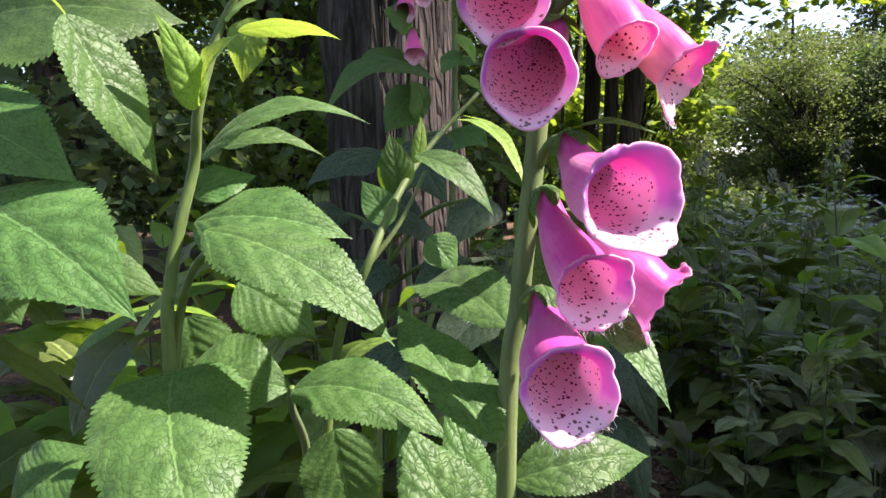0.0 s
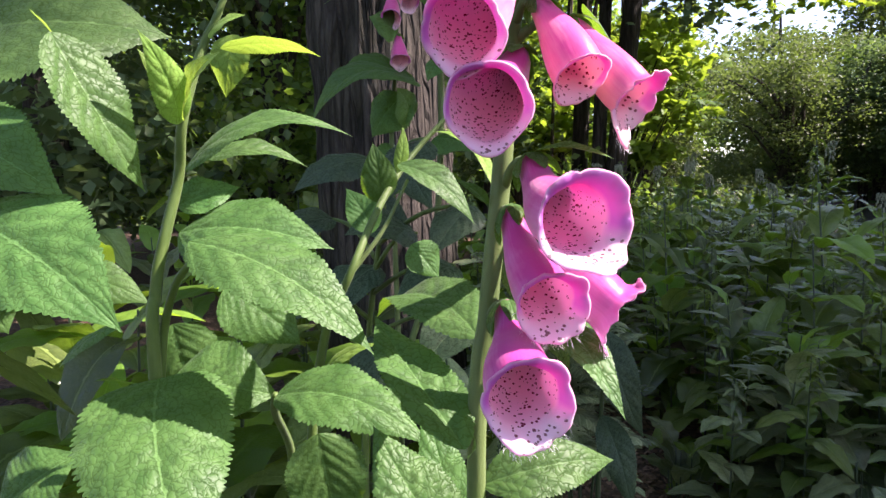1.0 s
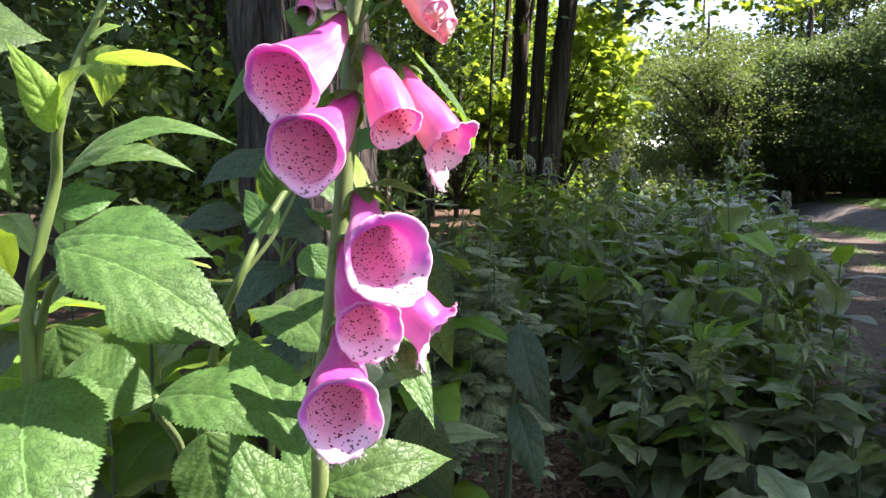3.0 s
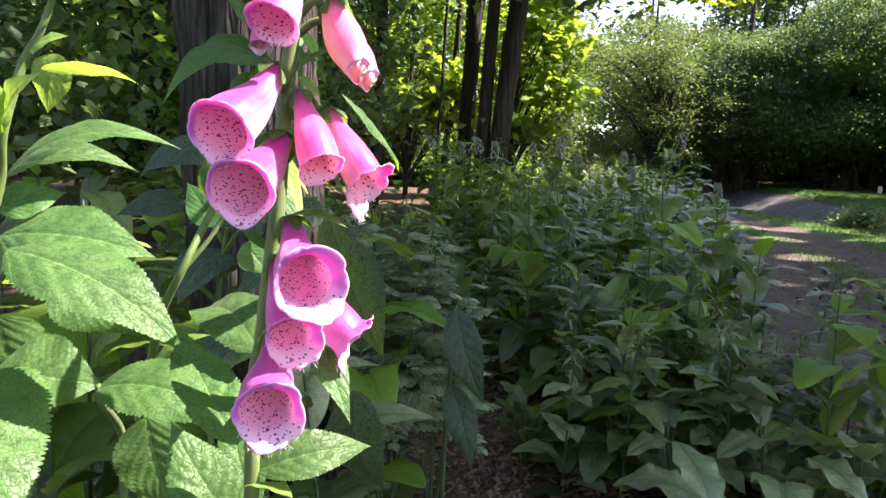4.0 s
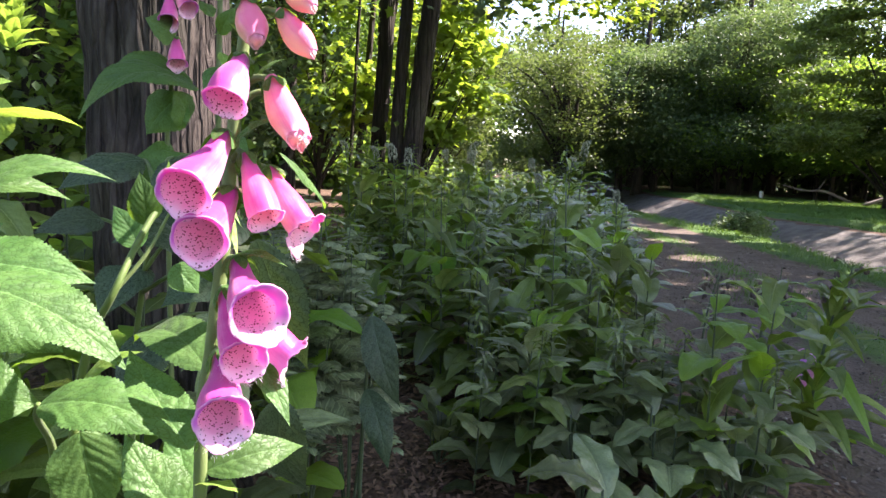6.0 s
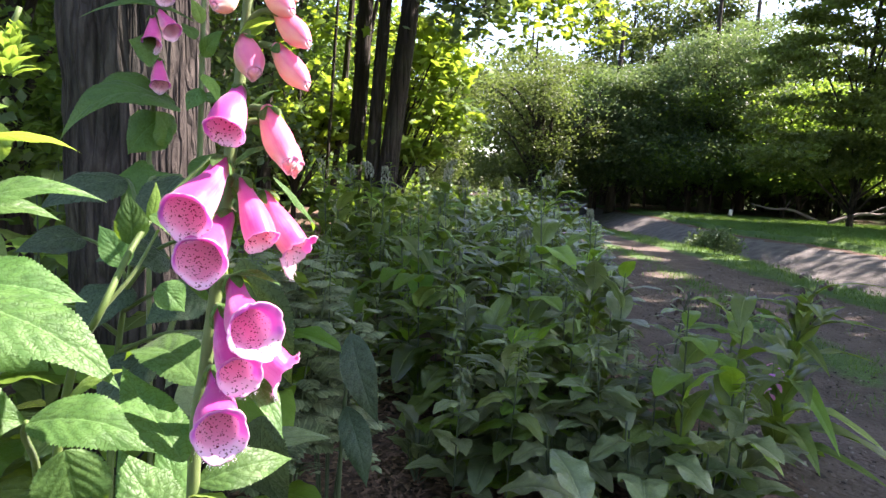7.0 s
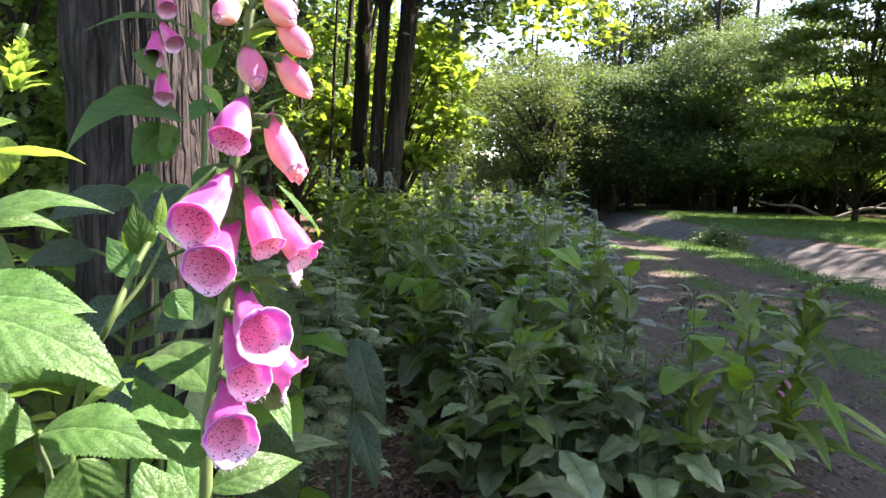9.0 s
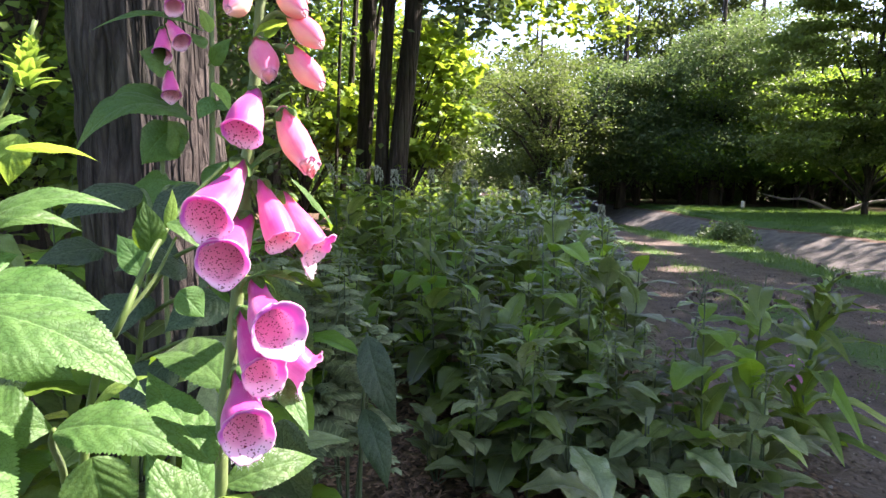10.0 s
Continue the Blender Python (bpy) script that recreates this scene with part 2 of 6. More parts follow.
def bark(name, a, b, scale, depth):
    m = Mat(name)
    o = m.coord("Object")
    ridge = m.noise(m.scaled(o, 1, 1, 0.2), scale, 8.0, 0.72)
    plates = m.voronoi(m.scaled(o, 1, 1, 0.07), scale * 1.3, "DISTANCE_TO_EDGE")
    moss = m.noise(o, 2.3, 4.0)
    colour = m.mix(m.ramp(ridge, (0.35, 0.0), (0.68, 1.0)), a, b)
    colour = m.mix(m.math("MULTIPLY", m.ramp(moss, (0.5, 0.0), (0.7, 1.0)), 0.3), colour, (0.06, 0.075, 0.035))
    furrow = m.ramp(plates, (0.0, 1.0), (0.14, 0.0))
    colour = m.mix(m.math("MULTIPLY", furrow, 0.5), colour, tuple(c * 0.5 for c in a))
    height = m.math("ADD", ridge, m.math("MULTIPLY", m.math("MINIMUM", plates, 0.2), 4.0))
    return m.surface(colour, 0.9, m.bump(height, 0.9, depth), 0.2)


BARK = bark("bark_brown", (0.014, 0.011, 0.009), (0.098, 0.082, 0.067), 40.0, 0.02)
BARK_FAR = bark("bark_far", (0.018, 0.015, 0.011), (0.062, 0.050, 0.038), 11.0, 0.03)


def ground_material():
    m = Mat("ground_earth")
    p = m.coord("Object")
    big, mid, fine = m.noise(p, 0.55, 5.0), m.noise(p, 4.0, 6.0), m.noise(p, 45.0, 4.0)
    soil, lawn, wet = m.attr("soil"), m.attr("lawn"), m.attr("bank")
    track = m.mix(m.ramp(mid, (0.3, 0.0), (0.7, 1.0)), (0.068, 0.052, 0.040), (0.132, 0.102, 0.078))
    track = m.mix(m.math("MULTIPLY", m.ramp(fine, (0.45, 0.0), (0.7, 1.0)), 0.5), track, (0.060, 0.050, 0.040))
    litter = m.mix(m.ramp(fine, (0.35, 0.0), (0.65, 1.0)), (0.035, 0.024, 0.016), (0.15, 0.095, 0.06))
    turf = m.mix(m.ramp(m.math("ADD", m.math("MULTIPLY", fine, 0.5), m.math("MULTIPLY", mid, 0.5)), (0.35, 0.0), (0.65, 1.0)), (0.03, 0.075, 0.018), (0.075, 0.135, 0.03))
    ragged = m.math("ADD", soil, m.math("MULTIPLY_ADD", mid, 0.9, -0.45))
    colour = m.mix(m.ramp(ragged, (0.42, 0.0), (0.58, 1.0)), litter, track)
    green = m.math("ADD", lawn, m.math("ADD", m.math("MULTIPLY_ADD", big, 0.8, -0.4), m.math("MULTIPLY_ADD", mid, 0.5, -0.25)))
    colour = m.mix(m.ramp(green, (0.45, 0.0), (0.6, 1.0)), colour, turf)
    clay = m.mix(m.ramp(mid, (0.3, 0.0), (0.7, 1.0)), (0.060, 0.056, 0.050), (0.15, 0.14, 0.122))
    colour = m.mix(m.ramp(m.math("ADD", wet, m.math("MULTIPLY_ADD", mid, 0.5, -0.25)), (0.42, 0.0), (0.6, 1.0)), colour, clay)
    stones = m.voronoi(p, 26.0)
    height = m.math("ADD", m.math("ADD", m.math("MULTIPLY", mid, 1.5), fine), m.math("MULTIPLY", m.math("MINIMUM", stones, 0.45), 1.1))
    return m.surface(colour, 0.92, m.bump(height, 0.8, 0.03), 0.2)


GROUND = ground_material()
WATER = Mat("water_dark")
WATER.put(WATER.bsdf.inputs["Normal"], WATER.bump(WATER.noise(WATER.coord("Object"), 6.0), 0.05, 0.02))
WATER = WATER.surface((0.02, 0.022, 0.015), 0.06, None, 0.5)
WOODCHIP = Mat("chips")
WOODCHIP = WOODCHIP.surface(WOODCHIP.mix(WOODCHIP.island(), (0.07, 0.04, 0.025), (0.25, 0.15, 0.09)), 0.85)
CRUMBS = Mat("crumbs")
CRUMBS = CRUMBS.surface(CRUMBS.ramp(CRUMBS.island(), (0.0, (0.030, 0.022, 0.016)), (0.6, (0.10, 0.078, 0.058)), (1.0, (0.26, 0.225, 0.185))), 0.85)
DEADWOOD = Mat("dead_wood")
DEADWOOD = DEADWOOD.surface(DEADWOOD.mix(DEADWOOD.noise(DEADWOOD.coord("Object"), 5.0), (0.09, 0.075, 0.062), (0.24, 0.205, 0.175)), 0.85)
STAKE = Mat("pale_post")
STAKE = STAKE.surface(STAKE.mix(STAKE.noise(STAKE.coord("Object"), 20.0), (0.55, 0.52, 0.42), (0.75, 0.72, 0.62)), 0.7)
POD = stem_material("pod_green", (0.11, 0.13, 0.08), (0.26, 0.28, 0.18))
SEED = Mat("seed_brown")
SEED = SEED.surface(SEED.mix(SEED.random(), (0.045, 0.035, 0.03), (0.11, 0.08, 0.06)), 0.8)


# ---- mesh helpers ----
def mesh_of(name, verts, faces, mats, uv=None, attrs=None, slots=None, smooth=True):
    me = bpy.data.meshes.new(name)
    me.from_pydata([tuple(v) for v in verts], [], [tuple(f) for f in faces])
    for mt in mats:
        me.materials.append(mt)
    if uv is not None:
        uv = np.asarray(uv, dtype=np.float32)
        index = np.empty(len(me.loops), dtype=np.int32)
        me.loops.foreach_get("vertex_index", index)
        me.uv_layers.new(name="UVMap").data.foreach_set("uv", uv[index].ravel())
    for key, values in (attrs or {}).items():
        me.attributes.new(key, "FLOAT", "POINT").data.foreach_set("value", np.asarray(values, dtype=np.float32))
    if slots is not None:
        me.polygons.foreach_set("material_index", np.asarray(slots, dtype=np.int32))
    if smooth:
        me.polygons.foreach_set("use_smooth", np.ones(len(me.polygons), dtype=bool))
    me.update()
    return me


def part(name, me, parent, label=""):
    """One mesh object under a thing; its vertices are in the parent's world frame."""
    ob = new(name, me)
    if parent is not None:
        ob.parent = parent
        ob.matrix_parent_inverse = parent.matrix_basis.inverted() if parent.type == "EMPTY" else Matrix()
    if label:
        ob["label"] = label
    return ob


def thing(name, place, label, category, group="", kind=""):
    ob = new(name)
    ob.empty_display_size = 0.05
    ob.matrix_basis = Matrix.Translation(place)
    return tagged(ob, label, category, group, kind)


def smooth_line(points, steps):
    """A soft curve through the points (Catmull-Rom)."""
    p = [Vector(q) for q in points]
    p = [p[0] * 2 - p[1], *p, p[-1] * 2 - p[-2]]
    line = []
    for i in range(1, len(p) - 2):
        for k in range(steps):
            t = k / steps
            a, b, c, d = p[i - 1], p[i], p[i + 1], p[i + 2]
            line.append(0.5 * (2 * b + (c - a) * t + (2 * a - 5 * b + 4 * c - d) * t * t + (3 * b - a - 3 * c + d) * t ** 3))
    line.append(p[-2])
    return line


def ridged(w, z, r):
    """Bark plates: how far the skin stands out at that angle and height."""
    a = Vector((math.cos(w) * r * 62, math.sin(w) * r * 62, z * 5.5))
    b = Vector((math.cos(w) * r * 95, math.sin(w) * r * 95, z * 11))
    return 0.10 * (1 - 2.6 * abs(noise.noise(a))) + 0.03 * noise.noise(b)


def tube_data(line, radii, sides=8, offset=0, rough=0.0):
    """Vertices and faces of a tapered tube along a line."""
    verts, faces = [], []
    side = Vector((0.3, 1, 0.1)).normalized()
    n = len(line)
    for i, p in enumerate(line):
        d = (line[min(i + 1, n - 1)] - line[max(i - 1, 0)]).normalized()
        a = (side - d * side.dot(d)).normalized()
        b = d.cross(a)
        side = a
        f = i / (n - 1) * (len(radii) - 1)
        k = min(int(f), len(radii) - 2)
        r = radii[k] + (radii[k + 1] - radii[k]) * (f - k)
        for j in range(sides):
            w = 2 * math.pi * j / sides
            if sides > 40:
                verts.append(p + (a * math.cos(w) + b * math.sin(w)) * r * (1 + ridged(w, p.z, r)))
                continue
            q = r * (1 + rough * (noise.noise(Vector((j * 1.7, i * 0.35, r * 90))) if rough else 0))
            verts.append(p + (a * math.cos(w) + b * math.sin(w)) * q)
    for i in range(n - 1):
        for j in range(sides):
            k = (j + 1) % sides
            faces.append((offset + i * sides + j, offset + i * sides + k, offset + (i + 1) * sides + k, offset + (i + 1) * sides + j))
    faces.append(tuple(offset + (n - 1) * sides + j for j in range(sides)))
    faces.append(tuple(offset + j for j in reversed(range(sides))))
    return verts, faces


def tube(name, points, radii, mat, parent, sides=8, steps=6, label="", rough=0.0):
    verts, faces = tube_data(smooth_line(points, steps), radii, sides, 0, rough)
    return part(name, mesh_of(name, verts, faces, [mat]), parent, label)


def leaf_width(s, shape):
    """Half width along a leaf, 0 to 1: a winged stalk, the broadest part below the middle, a drawn-out tip."""
    lo, hi = shape
    body = (max(0.0, s) ** lo) * (max(0.0, 1 - s) ** hi)
    top = (lo / (lo + hi)) ** lo * (hi / (lo + hi)) ** hi
    return body / top


def leaf_data(length, width, arch=0.1, fold=10, shape=(0.75, 0.85), nu=20, nv=6, teeth=0, wave=0.0, curl=0.25, droop=0.0, bend=0.0, seed=0, veins=6, relief=0.0):
    """A leaf that lies along x with its upper face up. Gives vertices, faces, uv and the vein's share."""
    rnd = random.Random(seed)
    phase = rnd.uniform(0, 6)
    verts, uv, vein = [], [], []
    slope = math.tan(radians(fold))
    for i in range(nu + 1):
        s = i / nu
        w = 0.5 * width * max(0.015, leaf_width(s, shape))
        mid_z = arch * length * 4 * s * (1 - s) - droop * length * s * s
        mid_y = bend * length * 4 * s * (1 - s)
        for j in range(-nv, nv + 1):
            v = j / nv
            a = abs(v)
            edge = w * v
            if teeth and a == 1:
                edge *= 1 + 0.034 * (1 if (i % 3) else -1.0) + 0.016 * math.sin(i * 0.9 + phase)
            z = mid_z + slope * abs(edge) - curl * edge * edge / max(w, 1e-6) * (0.6 + 0.5 * math.sin(phase + s * 4))
            z += wave * width * a * a * math.sin(s * 19 + phase + (2.1 if v > 0 else 0)) * leaf_width(s, shape)
            g = (s - 0.62 * a ** 1.25 * (width / length)) * veins * 1.25 + 0.35 + 0.12 * math.sin(phase + 5 * s + (1.7 if v > 0 else 0))
            to_line = abs(g - round(g)) * 2
            line = max(0.0, 1 - to_line / 0.34) if 0.0 < s < 0.97 else 0.0
            rib = max(0.0, 1 - a / 0.09)
            share = max(rib, line * 0.8 * (1 - 0.6 * a))
            if relief:
                z += relief * (min(1.0, to_line / 0.7) ** 0.7 * (1 - rib) - 0.5) * min(1, 3 * (1 - a) + 0.3) * leaf_width(s, shape)
            verts.append(Vector((length * s, mid_y + edge, z)))
            uv.append((s * length / 0.1, 0.5 + 0.5 * v * w / 0.025))
            vein.append(share)
    row = 2 * nv + 1
    faces = [(i * row + j, (i + 1) * row + j, (i + 1) * row + j + 1, i * row + j + 1) for i in range(nu) for j in range(row - 1)]
    return verts, faces, uv, vein


def frame_of(base, tip, normal):
    x = (Vector(tip) - Vector(base)).normalized()
    z = Vector(normal)
    z = (z - x * z.dot(x)).normalized()
    y = z.cross(x)
    m = Matrix((x, y, z)).transposed().to_4x4()
    m.translation = base
    return m


SEEDS = iter(range(1, 100000))


def blade(parent, base, tip, width, normal, arch, fold, mat=None, shape=(0.70, 1.28), name="leaf", label=""):
    """A near leaf from its foot to its tip, with real veins and toothed edge."""
    base, tip = Vector(base), Vector(tip)
    length = (tip - base).length
    fine = length > 0.03
    seed = next(SEEDS)
    verts, faces, uv, vein = leaf_data(length, width, arch, fold, shape, 108 if fine else 24, 11 if fine else 6, 1 if fine else 0, 0.022, 0.35, 0.0,
                                       0.05 * math.sin(seed * 2.4), seed, 5.6, 0.0010 * min(1.3, width / 0.05))
    m = frame_of(base, tip, normal)
    return part(name, mesh_of(name, [m @ v for v in verts], faces, [mat or LEAF_NEAR], uv, {"vein": vein}), parent, label)


def bell(parent, foot, mouth, width, stem_at, closed=0.0):
    """An unopened foxglove flower: a peach tube that closes at its lobed lip; calyx and stalk are its parts."""
    foot, mouth = Vector(foot), Vector(mouth)
    length = (mouth - foot).length
    axis = (mouth - foot).normalized()
    down = Vector((0, 0, -1)) - axis * Vector((0, 0, -1)).dot(axis)
    down = (down if down.length > 0.05 else Vector((0, -1, 0))).normalized()
    side = axis.cross(down)
    seed = next(SEEDS)
    profile = ((0, 0.13), (0.06, 0.19), (0.16, 0.24), (0.3, 0.30), (0.5, 0.36), (0.7, 0.39), (0.84, 0.395), (0.92, 0.39), (0.97, 0.395), (1.0, 0.40))
    ns, na = 30, 48

    def ring(s, thin):
        k = max(i for i in range(len(profile) - 1) if profile[i][0] <= s)
        (a, ra), (b, rb) = profile[k], profile[k + 1]
        r = (ra + (rb - ra) * (s - a) / (b - a)) * width
        if closed:
            r *= 1 - closed * max(0.0, (s - 0.45) / 0.55) ** (1.6 + 1.6 * closed)
        rows = []
        for j in range(na):
            w = 2 * math.pi * j / na
            under = 0.5 + 0.5 * math.cos(w)                # 1 below, 0 above
            lobe = abs(math.cos(2.5 * w + (0 if under > 0.3 else 0))) ** 0.6
            lip = max(0.0, (s - 0.8) / 0.2)
            flare = lip * lip * (0.048 + 0.09 * lobe) * width * (1 - closed)
            if under > 0.8:
                flare *= 1.2
            reach = lip * (0.05 * lobe + 0.14 * max(0.0, under - 0.74) / 0.26 - 0.06 * (1 - under)) * length * (1 - 0.7 * closed)
            pleat = 1 + 0.03 * math.sin(3 * w + seed) * s + 0.035 * lip * math.sin(7 * w + seed) + 0.012 * lip * lip * math.sin(17 * w + 2 * seed)
            rr = r * pleat * (1.0 - 0.04 * abs(math.sin(w))) - thin + flare
            centre = foot + axis * (length * s + reach) + down * (0.03 * length * math.sin(math.pi * s) - 0.05 * width * under * lip)
            rows.append((centre + (down * math.cos(w) + side * math.sin(w)) * rr, (w / (2 * math.pi) + 0.5) % 1.0, under, lip))
        return rows

    verts, uv, under, rim, faces, slots = [], [], [], [], [], []
    for layer, (thin, lo) in enumerate(((0.0, 0), (0.0007, 5))):
        start = len(verts)
        count = 0
        way = [0.0] * na
        for i in range(lo, ns + 1):
            s = i / ns
            for j, (p, u, un, lp) in enumerate(ring(s, thin)):
                way[j] += (p - verts[-na]).length if count else s * length
                verts.append(p)
                uv.append((u * 2.5 * width / 0.01, way[j] / 0.01))
                under.append(un)
                rim.append(lp)
            count += 1
        for i in range(count - 1):
            for j in range(na):
                k = (j + 1) % na
                quad = (start + i * na + j, start + i * na + k, start + (i + 1) * na + k, start + (i + 1) * na + j)
                faces.append(quad if layer else quad[::-1])
                slots.append(layer)
        if layer:
            top = start - na
            last = start + (count - 1) * na
            for j in range(na):
                k = (j + 1) % na
                faces.append((top + j, last + j, last + k, top + k))
                slots.append(0)
    if closed > 0.4:
        end = len(verts) - na
        verts.append(sum((verts[end + j] for j in range(na)), Vector()) / na + axis * 0.001)
        uv.append((1.5, 1.3)), under.append(0.5), rim.append(0.5)
        faces += [(end + j, end + (j + 1) % na, len(verts) - 1) for j in range(na)]
        slots += [0] * na
    me = mesh_of("flower", verts, faces, [PETAL_PEACH, THROAT], uv, {"under": under, "rim": rim}, slots)
    flower = part("flower", me, parent, "peach and pink unopened foxglove flower")
    # the stalk and five sepals
    v, f = tube_data(smooth_line([stem_at, (Vector(stem_at) + foot) / 2 + Vector((0, 0, 0.003)), foot + axis * 0.002], 5), (0.0019, 0.0016, 0.0022), 7)
    part("flower_stalk", mesh_of("flower_stalk", v, f, [STEM]), flower)
    for k in range(5):
        w = 2 * math.pi * (k + 0.5) / 5
        out = (down * math.cos(w) + side * math.sin(w)).normalized()
        base = foot + out * 0.0018
        tip = foot + out * (0.30 * width) + axis * (0.30 * length)
        lv, lf, luv, lve = leaf_data((tip - base).length, 0.30 * width, 0.10, 8, (0.5, 0.6), 10, 4, 0, 0.02, 0.3, 0, 0, seed + k)
        m = frame_of(base, tip, out - axis * 0.2)
        part("sepal", mesh_of("sepal", [m @ q for q in lv], lf, [LEAF_NEAR], luv, {"vein": lve}), flower)
    return flower


def open_bell(parent, foot, mouth, facing, radius, stem_at, lip=0.0042, chin=1.0, set_off=None, hairs=False, skin=None, tall=1.0, skew=0.0):
    """An open foxglove flower: a curved tube that swells to its mouth, and a rolled lip of five lobes, the lowest drawn out into a chin."""
    foot, mouth, facing = Vector(foot), Vector(mouth), Vector(facing).normalized()
    seed = next(SEEDS)
    rnd = random.Random(seed)
    span = (mouth - foot).length
    go = Vector(set_off).normalized() if set_off else (mouth - foot).normalized()
    ctrl = (foot, foot + go * span * 0.42, mouth - facing * span * 0.42, mouth)
    drop = Vector((0, 0, -1))
    side = facing.cross(drop - facing * drop.dot(facing)).normalized()
    profile = ((0.0, 0.26), (0.05, 0.40), (0.12, 0.48), (0.22, 0.53), (0.35, 0.63), (0.5, 0.78), (0.65, 0.90), (0.8, 0.98), (0.92, 1.0), (1.0, 0.97))
    shares, widths = [q[0] for q in profile], [q[1] for q in profile]
    ns, nl, na = 26, 10, 72

    def grid(thin):
        rows = []
        for i in range(ns + 1):
            t = i / ns
            u = 1 - t
            p = ctrl[0] * u ** 3 + ctrl[1] * 3 * u * u * t + ctrl[2] * 3 * u * t * t + ctrl[3] * t ** 3
            d = ((ctrl[1] - ctrl[0]) * u * u + (ctrl[2] - ctrl[1]) * 2 * u * t + (ctrl[3] - ctrl[2]) * t * t).normalized()
            low = side.cross(d).normalized()
            r = float(np.interp(t, shares, widths)) * radius - thin
            ring = []
            for j in range(na):
                w = 2 * math.pi * j / na
                under = 0.5 + 0.5 * math.cos(w)
                q = r * (1 + 0.06 * t * (under - 0.3) + 0.022 * t * math.sin(5 * w + seed) + 0.012 * math.sin(3 * w + 7 * t + seed))
                out = low * (math.cos(w) * (tall if t > 0.5 else 1 + (tall - 1) * 2 * t)) + side * math.sin(w)
                ring.append((p + out * q, under, 0.0))
            rows.append(ring)
        last = rows[-1]
        for i in range(1, nl + 1):
            f = i / nl
            ring = []
            for j in range(na):
                w = 2 * math.pi * j / na
                under = last[j][1]
                lobe = abs(math.cos(2.5 * w)) ** 0.55
                jaw = max(0.0, (under - 0.72) / 0.28) ** 1.3
                reach = lip * (0.66 + 0.34 * lobe + 1.15 * chin * jaw) * (1 + skew * math.sin(w)) * (1 + 0.10 * math.sin(4 * w + seed))
                bend = radians(82 - 46 * jaw + 14 * math.sin(3 * w + 2 * seed) + (18 if under < 0.3 else 0))
                out = low * math.cos(w) + side * math.sin(w)
                along_n = reach * math.sin(bend * f) / bend
                away = reach * (1 - math.cos(bend * f)) / bend
                ruffle = 0.07 * lip * f * f * (math.sin(11 * w + seed) + 0.7 * math.sin(19 * w + 2 * seed))
                ring.append((last[j][0] + facing * (along_n + ruffle) + out * (away + 0.12 * reach * f), under, f))
            rows.append(ring)
        return rows

    verts, uv, under, rim, faces, slots = [], [], [], [], [], []
    for layer, thin in enumerate((0.0, 0.0005)):
        start, way = len(verts), [0.0] * na
        rows = grid(thin)
        for i, ring in enumerate(rows):
            for j, (p, un, f) in enumerate(ring):
                if layer and f:
                    p = p - facing * 0.0004 * (1 - f) + facing * 0.0002
                way[j] += (p - verts[-na]).length if i else 0.0
                verts.append(p)
                uv.append((2 * math.pi * abs(((j / na + 0.5) % 1.0) - 0.5) * radius / 0.01 * (1 if j < na / 2 else -1) + 9, way[j] / 0.01))
                under.append(un)
                rim.append(f)
        for i in range(len(rows) - 1):
            for j in range(na):
                k = (j + 1) % na
                quad = (start + i * na + j, start + i * na + k, start + (i + 1) * na + k, start + (i + 1) * na + j)
                faces.append(quad if layer else quad[::-1])
                slots.append(layer)
    top, last = len(verts) // 2 - na, len(verts) - na
    for j in range(na):
        k = (j + 1) % na
        faces.append((top + j, last + j, last + k, top + k))
        slots.append(0)
    me = mesh_of("flower", verts, faces, [skin or PETAL, THROAT], uv, {"under": under, "rim": rim}, slots)
    flower = part("flower", me, parent, "magenta bell with a pale throat and dark red spots")
    v, f = tube_data(smooth_line([stem_at, (Vector(stem_at) + foot) / 2 + Vector((0, 0, 0.003)), foot + go * 0.002], 5), (0.0019, 0.0015, 0.0024), 7)
    part("flower_stalk", mesh_of("flower_stalk", v, f, [STEM]), flower)
    low = side.cross(go).normalized()
    for k in range(5):
        w = 2 * math.pi * (k + 0.5) / 5
        out = (low * math.cos(w) + side * math.sin(w)).normalized()
        base = foot + out * 0.0015 - go * 0.001
        tip = foot + out * radius * rnd.uniform(0.62, 0.85) + go * span * rnd.uniform(0.22, 0.3)
        lv, lf, luv, lve = leaf_data((tip - base).length, 0.62 * radius, 0.12, 8, (0.45, 0.65), 12, 4, 0, 0.02, 0.3, 0, 0, seed + k)
        m = frame_of(base, tip, out - go * 0.2)
        part("sepal", mesh_of("sepal", [m @ q for q in lv], lf, [LEAF_NEAR], luv, {"vein": lve}), flower)
    if hairs:
        hv, hf = [], []
        edge = len(verts) // 2 - na
        for _ in range(70):
            j = round(rnd.gauss(0, 5)) % na
            p = verts[edge + j] - facing * rnd.uniform(0, 0.0015)
            d = (facing * 0.7 + (p - mouth).normalized() * 0.6 + Vector((rnd.uniform(-1, 1), rnd.uniform(-1, 1), rnd.uniform(-1, 1))) * 0.55).normalized()
            q = d.orthogonal().normalized() * 0.00006
            n = len(hv)
            hv += [p - q, p + q, p + d * rnd.uniform(0.0015, 0.004)]
            hf.append((n, n + 1, n + 2))
        part("hair", mesh_of("hair", hv, hf, [HAIR]), flower, "fine white hairs on the lip")
    return flower


# ---- the lie of the land ----
def along(y, rows):
    return float(np.interp(y, [r[0] for r in rows], [r[1] for r in rows]))


